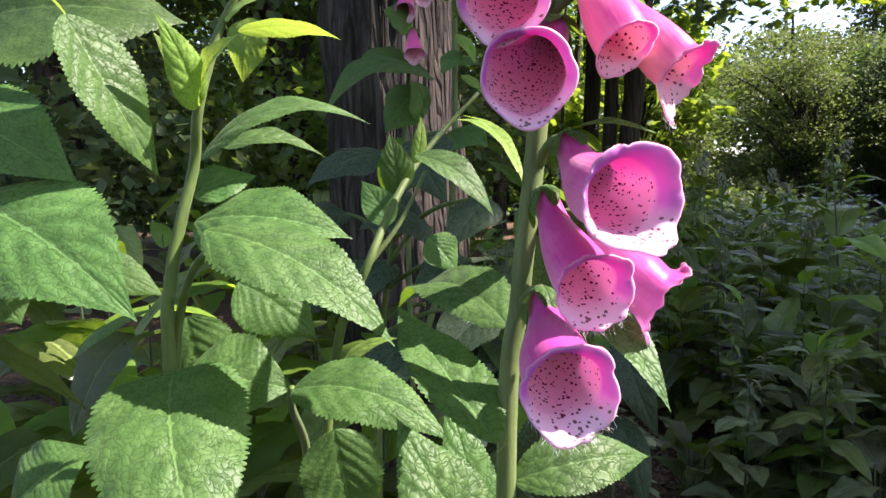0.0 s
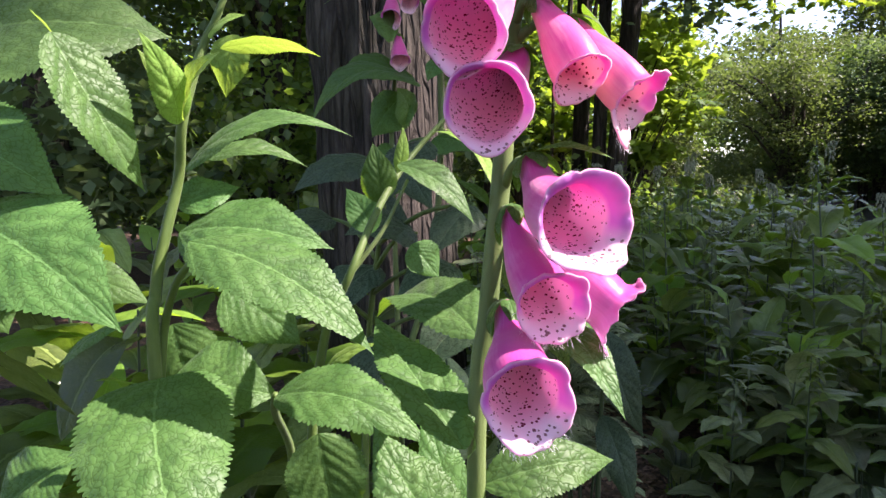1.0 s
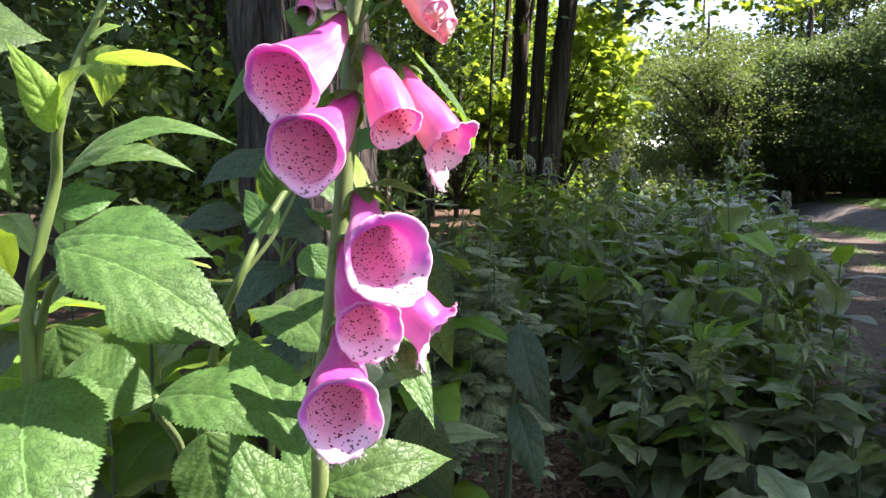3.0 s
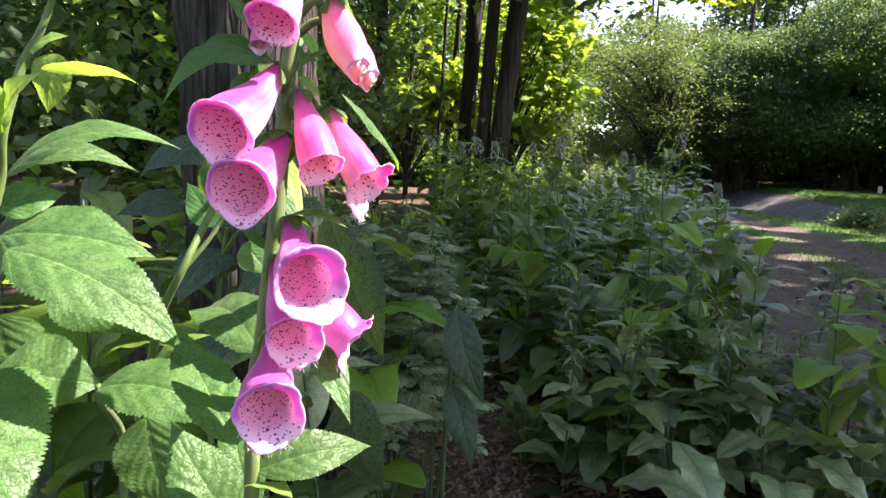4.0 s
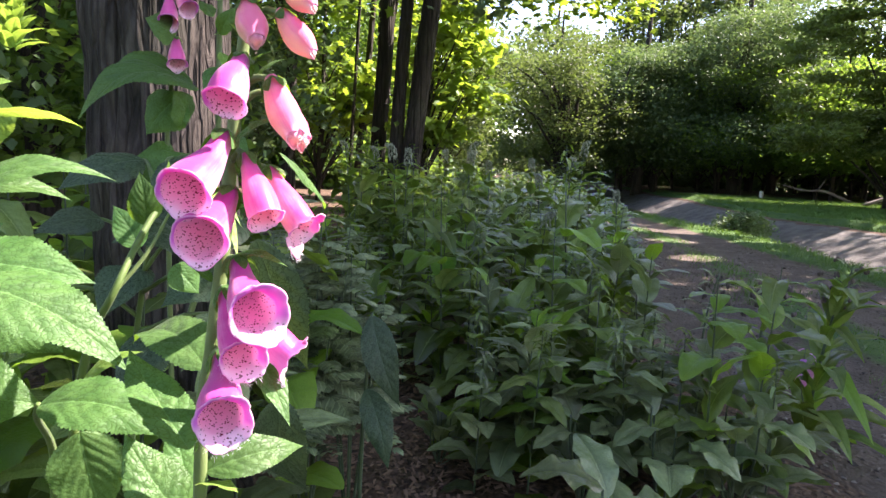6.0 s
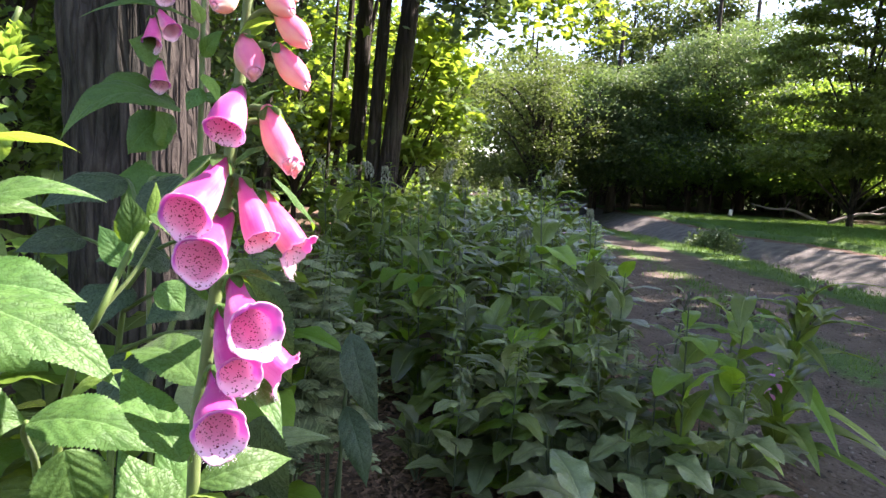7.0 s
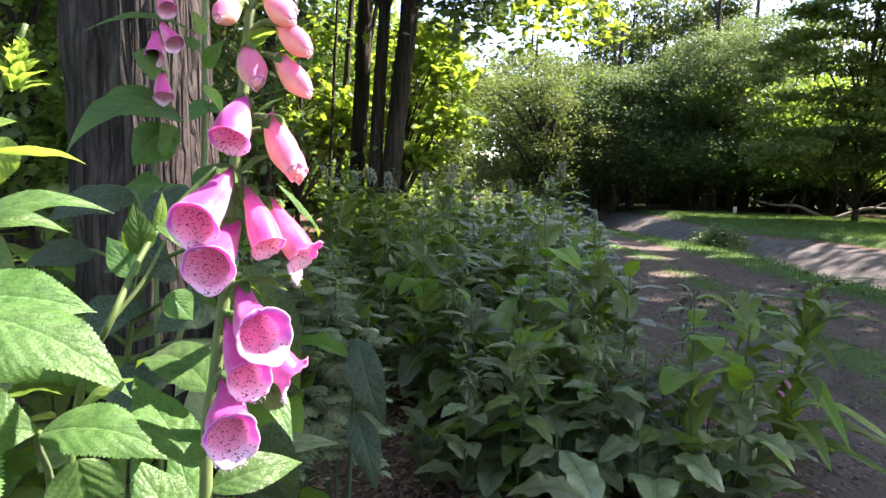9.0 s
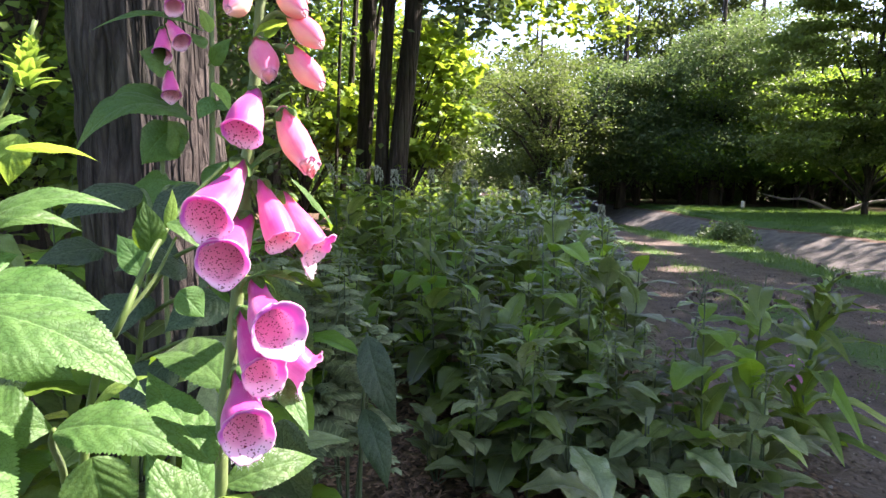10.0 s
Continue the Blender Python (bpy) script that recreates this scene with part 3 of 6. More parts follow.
TRACK_LEFT = ((-30, -3.0), (-4, 1.1), (0, 1.75), (1.2, 2.0), (2.8, 2.5), (3.9, 3.2), (6.25, 4.75), (10.8, 6.9), (17.5, 8.3), (26, 7.5), (60, -10))
TRACK_RIGHT = ((-30, 1.5), (-4, 4.2), (0, 4.6), (3.8, 6.0), (5.8, 6.7), (8.6, 7.5), (11.5, 8.2), (17.5, 10.0), (26, 10.5), (60, -6))
DITCH_NEAR = ((-30, 5.0), (-4, 5.8), (3.8, 6.6), (5, 7.0), (6, 7.5), (8.6, 8.2), (13, 9.0), (17, 11.2), (24, 14.0), (60, 20))


def land(x, y):
    """Height, and the shares of bare track, turf and ditch bank."""
    left, right, ditch = along(y, TRACK_LEFT), along(y, TRACK_RIGHT), along(y, DITCH_NEAR)
    z = 0.05 * noise.noise(Vector((x * 0.35, y * 0.35, 0))) + 0.012 * noise.noise(Vector((x * 2.1, y * 2.1, 3)))
    soil = lawn = bank = 0.0
    if x < left:
        soil = max(0.0, 1 - (left - x) / 0.35) * 0.6
        lawn = max(0.28 * max(0.0, 1 - (left - x) / 0.4), min(0.75, (y - 12) / 20))
        z += 0.05 * min(1.0, (left - x) / 0.3)
    elif x < right:
        soil = 1.0
        mid = (x - left) / (right - left)
        lawn = 0.56 * math.exp(-((mid - 0.44) / 0.20) ** 2) + 0.55 * math.exp(-((mid - 1.0) / 0.08) ** 2)
        z -= 0.03 * math.sin(math.pi * mid) * (1 - math.exp(-((mid - 0.46) / 0.15) ** 2))
    elif x < ditch:
        lawn = 0.75
        z += 0.03
    else:
        d = x - ditch
        fade = max(0.0, min(1.0, (30 - y) / 8))
        if d < 4.0:
            dip = -0.62 * math.sin(math.pi * min(1, d / 1.0) / 2) if d < 1.0 else -0.62 * (0.5 + 0.5 * math.cos(math.pi * min(1, max(0, d - 1.4) / 2.4)))
            z += dip * fade
            bank = fade if 0.5 < d < 3.5 else 0.0
            lawn = 0.7 if d < 0.35 else (0.0 if d < 3.7 else 0.8)
        else:
            far = math.hypot(x, y)
            lawn = 0.95 if far < 26 else 0.5
            z += 0.10
    return z, soil, lawn, bank


def build_ground():
    def spaced(lo, hi, step, reach):
        core = list(np.arange(lo, hi + 1e-6, step))
        out, d = [], step
        e = hi
        while e < reach:
            d *= 1.3
            e += d
            out.append(e)
        low, d, e = [], step, lo
        while e > -reach:
            d *= 1.3
            e -= d
            low.append(e)
        return low[::-1] + core + out

    xs, ys = spaced(-4, 17, 0.2, 1800), spaced(-3, 26, 0.25, 1800)
    verts, soil, lawn, bank = [], [], [], []
    for y in ys:
        for x in xs:
            z, s, l, b = land(x, y)
            verts.append((x, y, z))
            soil.append(s), lawn.append(l), bank.append(b)
    n = len(xs)
    faces = [(j * n + i, j * n + i + 1, (j + 1) * n + i + 1, (j + 1) * n + i) for j in range(len(ys) - 1) for i in range(n - 1)]
    me = mesh_of("ground", verts, faces, [GROUND], None, {"soil": soil, "lawn": lawn, "bank": bank})
    tagged(new("ground", me), "brown earth track with green verges and leaf litter", "ground", kind="structure")


build_ground()
# dark water in the bottom of the ditch
wv, wf = [], []
for i, y in enumerate(np.arange(-12, 26, 1.0)):
    c = along(y, DITCH_NEAR) + 1.25
    wv += [(c - 0.75, y, -0.47), (c + 0.75, y, -0.47)]
    if i:
        wf.append((2 * i - 2, 2 * i - 1, 2 * i + 1, 2 * i))
tagged(new("water", mesh_of("water", wv, wf, [WATER])), "still dark water in the bottom of a ditch", "water", kind="structure")


# ---- trees ----
def scatter(rnd, centres, spread, each, size, flat=0.6):
    """Leaves in loose clumps round the centres: small folded rhombs."""
    c = np.repeat(np.asarray(centres, dtype=float), each, axis=0)
    n = len(c)
    off = rnd.normal(size=(n, 3)) * np.asarray(spread)
    p = c + off
    d = rnd.normal(size=(n, 3))
    d[:, 2] = d[:, 2] * flat - 0.35
    d /= np.linalg.norm(d, axis=1)[:, None]
    up = rnd.normal(size=(n, 3)) * 0.6 + np.array((0, 0, 1.0))
    s = np.cross(d, up)
    s /= np.linalg.norm(s, axis=1)[:, None] + 1e-9
    nrm = np.cross(s, d)
    ln = size * rnd.uniform(0.65, 1.3, size=(n, 1))
    return p, d * ln, s * ln * 0.36, nrm * ln * 0.10


def leaf_cloud(name, p, d, s, nrm, mat, parent):
    n = len(p)
    verts = np.empty((n, 4, 3))
    verts[:, 0] = p
    verts[:, 1] = p + d * 0.5 + s + nrm
    verts[:, 2] = p + d
    verts[:, 3] = p + d * 0.5 - s + nrm
    me = bpy.data.meshes.new(name)
    me.vertices.add(n * 4)
    me.vertices.foreach_set("co", verts.ravel())
    idx = (np.arange(n)[:, None] * 4 + np.array((0, 1, 2, 0, 2, 3))).ravel().astype(np.int32)
    me.loops.add(n * 6)
    me.loops.foreach_set("vertex_index", idx)
    me.polygons.add(n * 2)
    me.polygons.foreach_set("loop_start", (np.arange(n * 2) * 3).astype(np.int32))
    me.materials.append(mat)
    me.update(calc_edges=True)
    return part(name, me, parent)


HERO = Vector((0.0, 0.25, 0.95))


FLECKS = ((6.6, 8.7, 0.0, 0.42), (7.3, 8.3, 0.0, 0.36), (7.9, 7.7, 0.0, 0.40), (6.1, 7.2, 0.0, 0.34), (7.4, 6.9, 0.0, 0.30), (8.6, 7.0, 0.0, 0.36), (5.2, 5.7, 0.0, 0.30), (6.9, 9.8, 0.0, 0.40), (8.0, 8.8, 0.0, 0.30), (11.2, 7.7, 0.0, 0.80), (11.9, 7.2, 0.0, 0.6), (2.0, 12.8, 2.7, 1.3), (3.85, 10.3, 2.6, 0.9), (1.2, 12.8, 2.6, 0.9), (3.4, 6.5, 2.9, 0.6), (4.1, 6.5, 2.9, 0.7), (0.0, 1.35, 1.3, 0.42))


def sun_gap(p, radius):
    """True for leaves outside the gaps in the canopy: the one through which the sun reaches the foxglove, and those over the track's flecks and the maples."""
    a = np.array(SUN_DIR)
    rel = p - np.array(HERO)
    away = np.linalg.norm(rel - np.outer(rel @ a, a), axis=1)
    keep = away > radius * (0.92 + 0.16 * np.sin(rel @ a * 3.1))
    for x, y, z, r in FLECKS:
        rel = p - np.array((x, y, z))
        keep &= np.linalg.norm(rel - np.outer(rel @ a, a), axis=1) > r
    return keep


def tree(name, base, height, radius, lean, crowns, leaves, size, mat, label, seed, clumps=60, spread=0.45, bark_mat=None, gap=0.0, trunk_rough=0.12, category="tree", group="", kind="", limbs=10, top=0.25, sides=14, steps=4, flat=0.55):
    """A tapered trunk with limbs that reach into the crowns (centre, radii: metres from the foot), and leaves in clumps."""
    rnd = np.random.RandomState(seed)
    base = Vector(base)
    ob = thing(name, base, label, category, group, kind)
    bark_mat = bark_mat or BARK_FAR
    line = [base + Vector((lean[0] * t * height + 0.012 * height * math.sin(t * 5 + seed) * t, lean[1] * t * height + 0.012 * height * math.cos(t * 4 + seed) * t, t * height)) for t in (-0.02, 0.03, 0.12, 0.3, 0.5, 0.75, 1.0)]
    verts, faces = tube_data(smooth_line(line, steps), (radius * 1.35, radius * 1.05, radius, radius * 0.93, radius * 0.8, radius * 0.6, radius * top), sides, 0, trunk_rough)
    part("trunk", mesh_of("trunk", verts, faces, [bark_mat]), ob)
    centres = []
    for k in range(clumps):
        c, r = crowns[k % len(crowns)]
        d = rnd.normal(size=3)
        d /= np.linalg.norm(d)
        q = np.array(base) + np.array(c) + d * np.array(r) * rnd.uniform(0.35, 1.0) ** 0.6
        centres.append(q)
        if k < limbs:
            t = min(0.95, max(0.2, (q[2] - base.z) / height * 0.75))
            i = t * 6
            a = line[min(6, int(i))].lerp(line[min(6, int(i) + 1)], i - int(i))
            e = Vector(q)
            mid = a.lerp(e, 0.5) + Vector((0, 0, 0.08 * (e - a).length)) + Vector(rnd.normal(size=3)) * 0.06 * (e - a).length
            arm = smooth_line([a, mid, e], 5)
            if gap and not sun_gap(np.array(arm), gap + 0.15).all():
                continue
            v, f = tube_data(arm, (radius * 0.38 * (1 - 0.6 * t) + 0.012, radius * 0.2 + 0.006, 0.006), 6, 0, 0.1)
            part("limb", mesh_of("limb", v, f, [bark_mat]), ob)
    if leaves:
        p, d, s, nrm = scatter(rnd, centres, (spread, spread, spread * flat), max(1, leaves // clumps), size)
        if gap:
            keep = sun_gap(p, gap)
            p, d, s, nrm = p[keep], d[keep], s[keep], nrm[keep]
        leaf_cloud("crown", p, d, s, nrm, mat, ob)
    return ob


LOBES = ((0, 0), (0.16, 0.30), (0.02, 0.52), (0.34, 0.34), (0.52, 0.62), (0.60, 0.30), (1.0, 0.0))


def lobed_leaves(name, rnd, centres, spread, each, size, mat, parent):
    """Broad five-pointed leaves round the centres, hanging a little, each a shallow fan."""
    ring = [*LOBES, *[(x, -y) for x, y in LOBES[-2:0:-1]]]
    lv, lf = [], []
    for c in centres:
        for _ in range(each):
            q = Vector(c) + Vector((rnd.gauss(0, spread[0]), rnd.gauss(0, spread[1]), rnd.gauss(0, spread[2])))
            d = Vector((rnd.gauss(0, 1), rnd.gauss(0, 1), -0.5 + rnd.gauss(0, 0.3))).normalized()
            m = frame_of(q, q + d, (rnd.gauss(0, 0.4), rnd.gauss(0, 0.4) - 0.2, 1))
            k = size * rnd.uniform(0.65, 1.2)
            n = len(lv)
            lv += [m @ Vector((x * k, y * k, -0.12 * k * (abs(y) + x * x))) for x, y in ring]
            lv.append(m @ Vector((0.45 * k, 0, -0.02 * k)))
            lf += [(len(lv) - 1, n + j, n + (j + 1) % len(ring)) for j in range(len(ring))]
    return part(name, mesh_of(name, lv, lf, [mat], smooth=False), parent)


def maple(base, height, radius, lean, crowns, leaves, size, label, seed):
    """A young tree whose broad leaves lie in layers."""
    ob = tree("maple", base, height, radius, lean, crowns, 0, size, CROWN_YELLOW, label, seed, 36, limbs=22)
    rnd = random.Random(seed)
    centres = []
    for k in range(60):
        c, r = crowns[k % len(crowns)]
        d = Vector((rnd.gauss(0, 1), rnd.gauss(0, 1), rnd.gauss(0, 1))).normalized() * rnd.uniform(0.3, 1.0) ** 0.5
        centres.append((base[0] + c[0] + d.x * r[0], base[1] + c[1] + d.y * r[1], base[2] + c[2] + d.z * r[2]))
    lobed_leaves("crown", rnd, centres, (0.22, 0.22, 0.06), leaves // 60, size, CROWN_YELLOW, ob)
    return ob


# the big trunk close behind the foxgloves
tree("tree", (-0.075, 1.40, 0), 7.5, 0.142, (-0.02, 0.02), [((0.0, 1.0, 6.5), (2.5, 2.5, 1.6))], 6000, 0.09, CROWN_MID, "thick brown tree trunk with ridged bark", 3, 50, 0.4, BARK, 0.4, 0.22, sides=72, steps=34)
# the leaning trunks beyond the bed
tree("tree", (2.42, 9.2, 0), 9.0, 0.105, (0.035, 0.0), [((1.0, 0, 7.5), (3.2, 3.4, 1.8))], 6000, 0.12, CROWN_YELLOW, "dark leaning woodland tree trunk", 5, 60, 0.4, BARK_FAR, 0.5, group="leaning trees")
# its second and third crowns are out of view, added to shade the wood
tree("tree", (2.55, 9.05, 0), 9.0, 0.15, (0.088, -0.01), [((1.6, -1.0, 7.5), (3.2, 3.4, 1.8)), ((0.3, -2.6, 8.0), (2.8, 2.8, 0.8)), ((-2.2, -1.0, 8.2), (2.4, 2.8, 0.8))], 26000, 0.15, CROWN_YELLOW, "dark leaning woodland tree trunk", 6, 150, 0.4, BARK_FAR, 0.5, group="leaning trees")
tree("tree", (2.52, 11.0, 0), 10.0, 0.145, (0.036, -0.01), [((0.8, 0, 8), (2.6, 2.6, 2.0))], 10000, 0.10, CROWN_MID, "slender woodland tree with a dark trunk", 7, 60, 0.4, group="woodland trees", gap=0.5)
tree("tree", (2.52, 13.0, 0), 9.0, 0.07, (0.085, -0.02), [((0.8, 0, 6.5), (2.0, 2.0, 2.4))], 8000, 0.10, CROWN_YELLOW, "slender woodland tree with a dark trunk", 8, 50, 0.4, group="woodland trees", gap=0.5)
tree("tree", (2.25, 12.2, 0), 9.0, 0.035, (0.05, -0.02), [((0.8, 0, 6.5), (2.0, 2.0, 2.4))], 6000, 0.10, CROWN_MID, "thin woodland sapling with a dark trunk", 9, 50, 0.4, group="woodland trees", gap=0.5)
# the maples with sunlit yellow-green leaves
maple((3.08, 10.2, 0), 5.6, 0.04, (0.05, 0.0), [((0.75, 0.1, 2.9), (0.60, 0.6, 0.4)), ((0.80, 0.1, 2.15), (0.62, 0.6, 0.4)), ((0.55, 0.0, 3.4), (0.7, 0.6, 0.4)), ((0.3, 0.0, 1.5), (0.35, 0.4, 0.2))], 1300, 0.19, "young maple with sunlit yellow-green leaves", 11)
maple((1.75, 12.8, 0), 5.6, 0.05, (0.02, 0.0), [((0.3, 0, 3.2), (1.3, 0.9, 1.0)), ((-0.2, 0.2, 2.1), (1.2, 0.9, 0.55)), ((0.7, 0.3, 2.0), (0.8, 0.6, 0.5))], 2800, 0.17, "young maple with sunlit yellow-green leaves", 12)
maple((3.9, 13.2, 0), 6.0, 0.06, (0.02, 0.0), [((0.5, 0, 3.6), (1.1, 0.9, 0.8)), ((0.5, 0.2, 2.3), (0.9, 0.8, 0.7))], 1500, 0.15, "young maple with sunlit yellow-green leaves", 10)
tree("tree", (6.8, 20.0, 0), 6.5, 0.1, (0.03, 0.0), [((0.2, 0, 4.0), (2.0, 1.6, 1.7)), ((0, 0, 1.8), (1.8, 1.2, 0.9))], 16000, 0.11, CROWN_OLIVE, "leafy tree with a bright sunlit top", 27, 110, 0.36)
# the wood across the ditch
tree("tree", (13.8, 25.0, 0), 7.6, 0.15, (0.02, 0.0), [((0, 0, 5.6), (3.0, 2.4, 1.4)), ((0.4, 0, 3.4), (2.8, 2.0, 1.0)), ((0.4, 0, 1.6), (2.8, 2.0, 0.8))], 26000, 0.11, CROWN_OLIVE, "spreading olive-green tree with crooked dark limbs", 25, 110, 0.36, limbs=22)
tree("tree", (12.4, 22.0, 0), 5.2, 0.24, (0.05, -0.02), [((0.3, 0, 3.4), (3.0, 2.2, 1.5)), ((1.5, -0.6, 2.4), (2.4, 1.4, 1.0)), ((-0.6, 0, 4.4), (2.0, 1.6, 1.0)), ((0, 0, 1.2), (3, 2, 0.7))], 26000, 0.10, CROWN_OLIVE, "spreading olive-green tree with crooked dark limbs", 13, 190, 0.30, limbs=26)
tree("tree", (9.5, 27.0, 0), 6.0, 0.16, (0.02, 0.0), [((0, 0, 4.4), (3.2, 2.4, 1.8)), ((0, 0, 2.2), (3.0, 2.0, 1.2)), ((0, 0, 0.9), (3, 2, 0.6))], 30000, 0.12, CROWN_OLIVE, "spreading olive-green tree with crooked dark limbs", 14, 170, 0.4, limbs=30)
tree("yew", (16.6, 22.5, 0), 8.0, 0.2, (0, 0), [((0.3, 0, 4.9), (2.2, 2.2, 1.4)), ((-0.2, 0, 3.8), (2.8, 2.4, 1.5)), ((0.0, -0.4, 2.3), (3.2, 2.4, 1.0))], 48000, 0.095, CROWN_DARK, "dense dark green tree at the wood's edge", 15, 240, 0.40, flat=0.35)
tree("yew", (19.8, 20.5, 0), 9.5, 0.2, (0, 0), [((0.6, 0, 6.2), (2.2, 2.2, 1.4)), ((0, 0, 4.8), (3.0, 2.8, 1.8)), ((0.0, -0.4, 2.4), (3.4, 2.4, 1.0))], 54000, 0.095, CROWN_DARK, "dense dark green tree at the wood's edge", 16, 260, 0.40, flat=0.35)
tree("yew", (23.5, 22.0, 0), 10.5, 0.2, (0, 0), [((0.6, 0, 7.6), (2.6, 2.4, 1.6)), ((0, 0, 5.4), (3.4, 2.8, 2.2)), ((0.0, -0.4, 2.6), (3.4, 2.4, 1.0))], 40000, 0.11, CROWN_DARK, "dense dark green tree at the wood's edge", 28, 220, 0.42, flat=0.35)
tree("tree", (19.0, 13.4, 0), 10.0, 0.085, (0.0, -0.02), [((-1.6, 0, 3.9), (2.6, 2.8, 1.9)), ((0, 0, 7.5), (3.2, 3.0, 2.2)), ((-2.2, -0.5, 2.2), (2.2, 2.2, 0.7)), ((-0.5, -1.4, 3.0), (3.0, 2.0, 1.4)), ((-1.0, -0.5, 6.0), (3.2, 2.6, 1.5))], 44000, 0.125, CROWN_OLIVE_LIT, "broad light green tree with drooping boughs", 17, 170, 0.27, limbs=20, flat=0.22)
# its last crown is out of view, added to shade the ditch bank
tree("tree", (21.5, 11.4, 0), 11.0, 0.19, (0.0, -0.02), [((-0.6, 0, 5.2), (3.4, 3.2, 2.2)), ((0, 0, 8.5), (3.4, 3.0, 2.2)), ((-1.2, -0.5, 2.6), (3.0, 2.4, 1.0)), ((-2.4, -0.9, 9.6), (2.4, 2.4, 1.0))], 50000, 0.125, CROWN_OLIVE_LIT, "broad light green tree with drooping boughs", 18, 160, 0.27, limbs=20, flat=0.22, gap=0.45)
tree("tree", (24.5, 9.0, 0), 11.0, 0.2, (0.0, -0.02), [((-0.6, 0, 5.2), (3.6, 3.4, 2.4)), ((-1.0, -0.5, 2.6), (3.0, 2.6, 1.0))], 26000, 0.14, CROWN_OLIVE_LIT, "broad light green tree with drooping boughs", 19, 150, 0.45, limbs=14, flat=0.25)
# unseen trees added past the track, over the ditch, to cast shade
tree("tree", (13.5, 2.0, 0), 13.0, 0.3, (-0.03, 0.03), [((-2.5, 1.6, 8.2), (4.4, 3.6, 1.5)), ((-1.5, 3.4, 10.5), (4.4, 4.0, 1.7)), ((1.2, 6.5, 9.8), (4.4, 4.2, 1.6)), ((-4.6, 0.4, 8.6), (2.8, 2.6, 1.0))], 40000, 0.19, CROWN_MID, "tall spreading tree added out of view for shade", 21, 280, 0.55, gap=0.45, limbs=20)
tree("tree", (10.5, -3.4, 0), 12.5, 0.3, (-0.03, 0.05), [((-2.0, 3.6, 8.8), (4.2, 3.2, 1.6)), ((-1.5, 0.5, 8.0), (3.6, 3.0, 1.4))], 27000, 0.19, CROWN_MID, "tall spreading tree added out of view for shade", 22, 171, 0.55, gap=0.45, limbs=16)
tree("tree", (6.5, -3.5, 0), 13.0, 0.28, (-0.04, 0.06), [((-1.6, 7.0, 9.8), (3.8, 3.6, 1.5)), ((-3.0, 5.2, 8.6), (2.6, 2.8, 1.0))], 10000, 0.19, CROWN_MID, "tall spreading tree added out of view for shade", 23, 170, 0.55, gap=0.45, limbs=14)
tree("tree", (26.5, 5.5, 0), 15.0, 0.3, (-0.03, 0.03), [((-2.0, 3.0, 11.0), (5.0, 5.0, 1.8)), ((-1.5, 8.0, 11.5), (5.0, 5.0, 1.8)), ((-4.5, -1.5, 12.5), (4.0, 4.0, 1.6))], 6000, 0.24, CROWN_MID, "tall spreading tree added out of view for shade", 24, 240, 0.6, limbs=14)
tree("tree", (21.5, 8.0, 0), 12.5, 0.28, (-0.03, 0.03), [((-2.6, 3.8, 9.0), (3.2, 2.6, 1.0)), ((-2.0, 7.4, 9.8), (3.4, 3.0, 1.0)), ((-1.0, 5.4, 8.4), (2.6, 3.0, 0.9))], 26000, 0.2, CROWN_MID, "tall spreading tree added out of view for shade", 29, 200, 0.5, gap=0.45, limbs=14)
# woodland on the near side; the three behind are unseen, added to cut skylight
WOOD = ((-1.6, 6.5, 0.13), (-3.2, 5.2, 0.16), (-0.4, 8.5, 0.10), (-2.2, 9.0, 0.18), (0.9, 10.5, 0.09), (-4.8, 8.2, 0.2), (-0.9, 12.5, 0.15), (1.3, 14.0, 0.11), (-3.5, 13.0, 0.16), (0.4, 17.0, 0.13), (-6.5, 11.0, 0.2), (-6.0, 4.5, 0.2), (-7, -1.5, 0.2), (-3.5, -6.5, 0.22), (-0.5, -9.5, 0.22))
for k, (x, y, r) in enumerate(WOOD):
    crowns = [((0, 0, 6.4), (2.8, 2.8, 1.8)), ((0.2, 0.3, 3.4), (2.0, 1.8, 1.3)), ((0, 0, 6.0), (2.8, 2.8, 1.4)), ((0, 0, 1.4), (1.7, 1.5, 0.8))]
    if x > 0:
        crowns = [((-0.4, 0.5, 6.6), (2.2, 2.2, 1.2))]
    tree("tree", (x, y, 0), 8.5, r, (0.03 * math.sin(k * 2.1), 0.03 * math.cos(k)), crowns, (5000 if y < 0 else 13000) if x <= 0 else 3500, 0.12, (CROWN_MID, CROWN_DARK, CROWN_DARK)[k % 3], "woodland tree with a dark trunk", 40 + k, 70, 0.42, group="woodland trees", gap=0.4)
# the dense edge deeper in the near wood
for k in range(9):
    tree("tree", (-9.5 + 1.7 * k, 19.5 + 1.2 * math.sin(k * 2.2), 0), 7.0, 0.12, (0.02 * math.sin(k), 0), [((0, 0, 5.2), (2.2, 1.8, 1.8)), ((0, 0, 2.8), (2.0, 1.6, 1.4)), ((0, 0, 1.0), (1.9, 1.6, 0.9))], 12000, 0.16, CROWN_DARK if k % 2 else CROWN_MID, "leafy young tree deep in the wood", 60 + k, 80, 0.45, group="woodland trees", limbs=5)
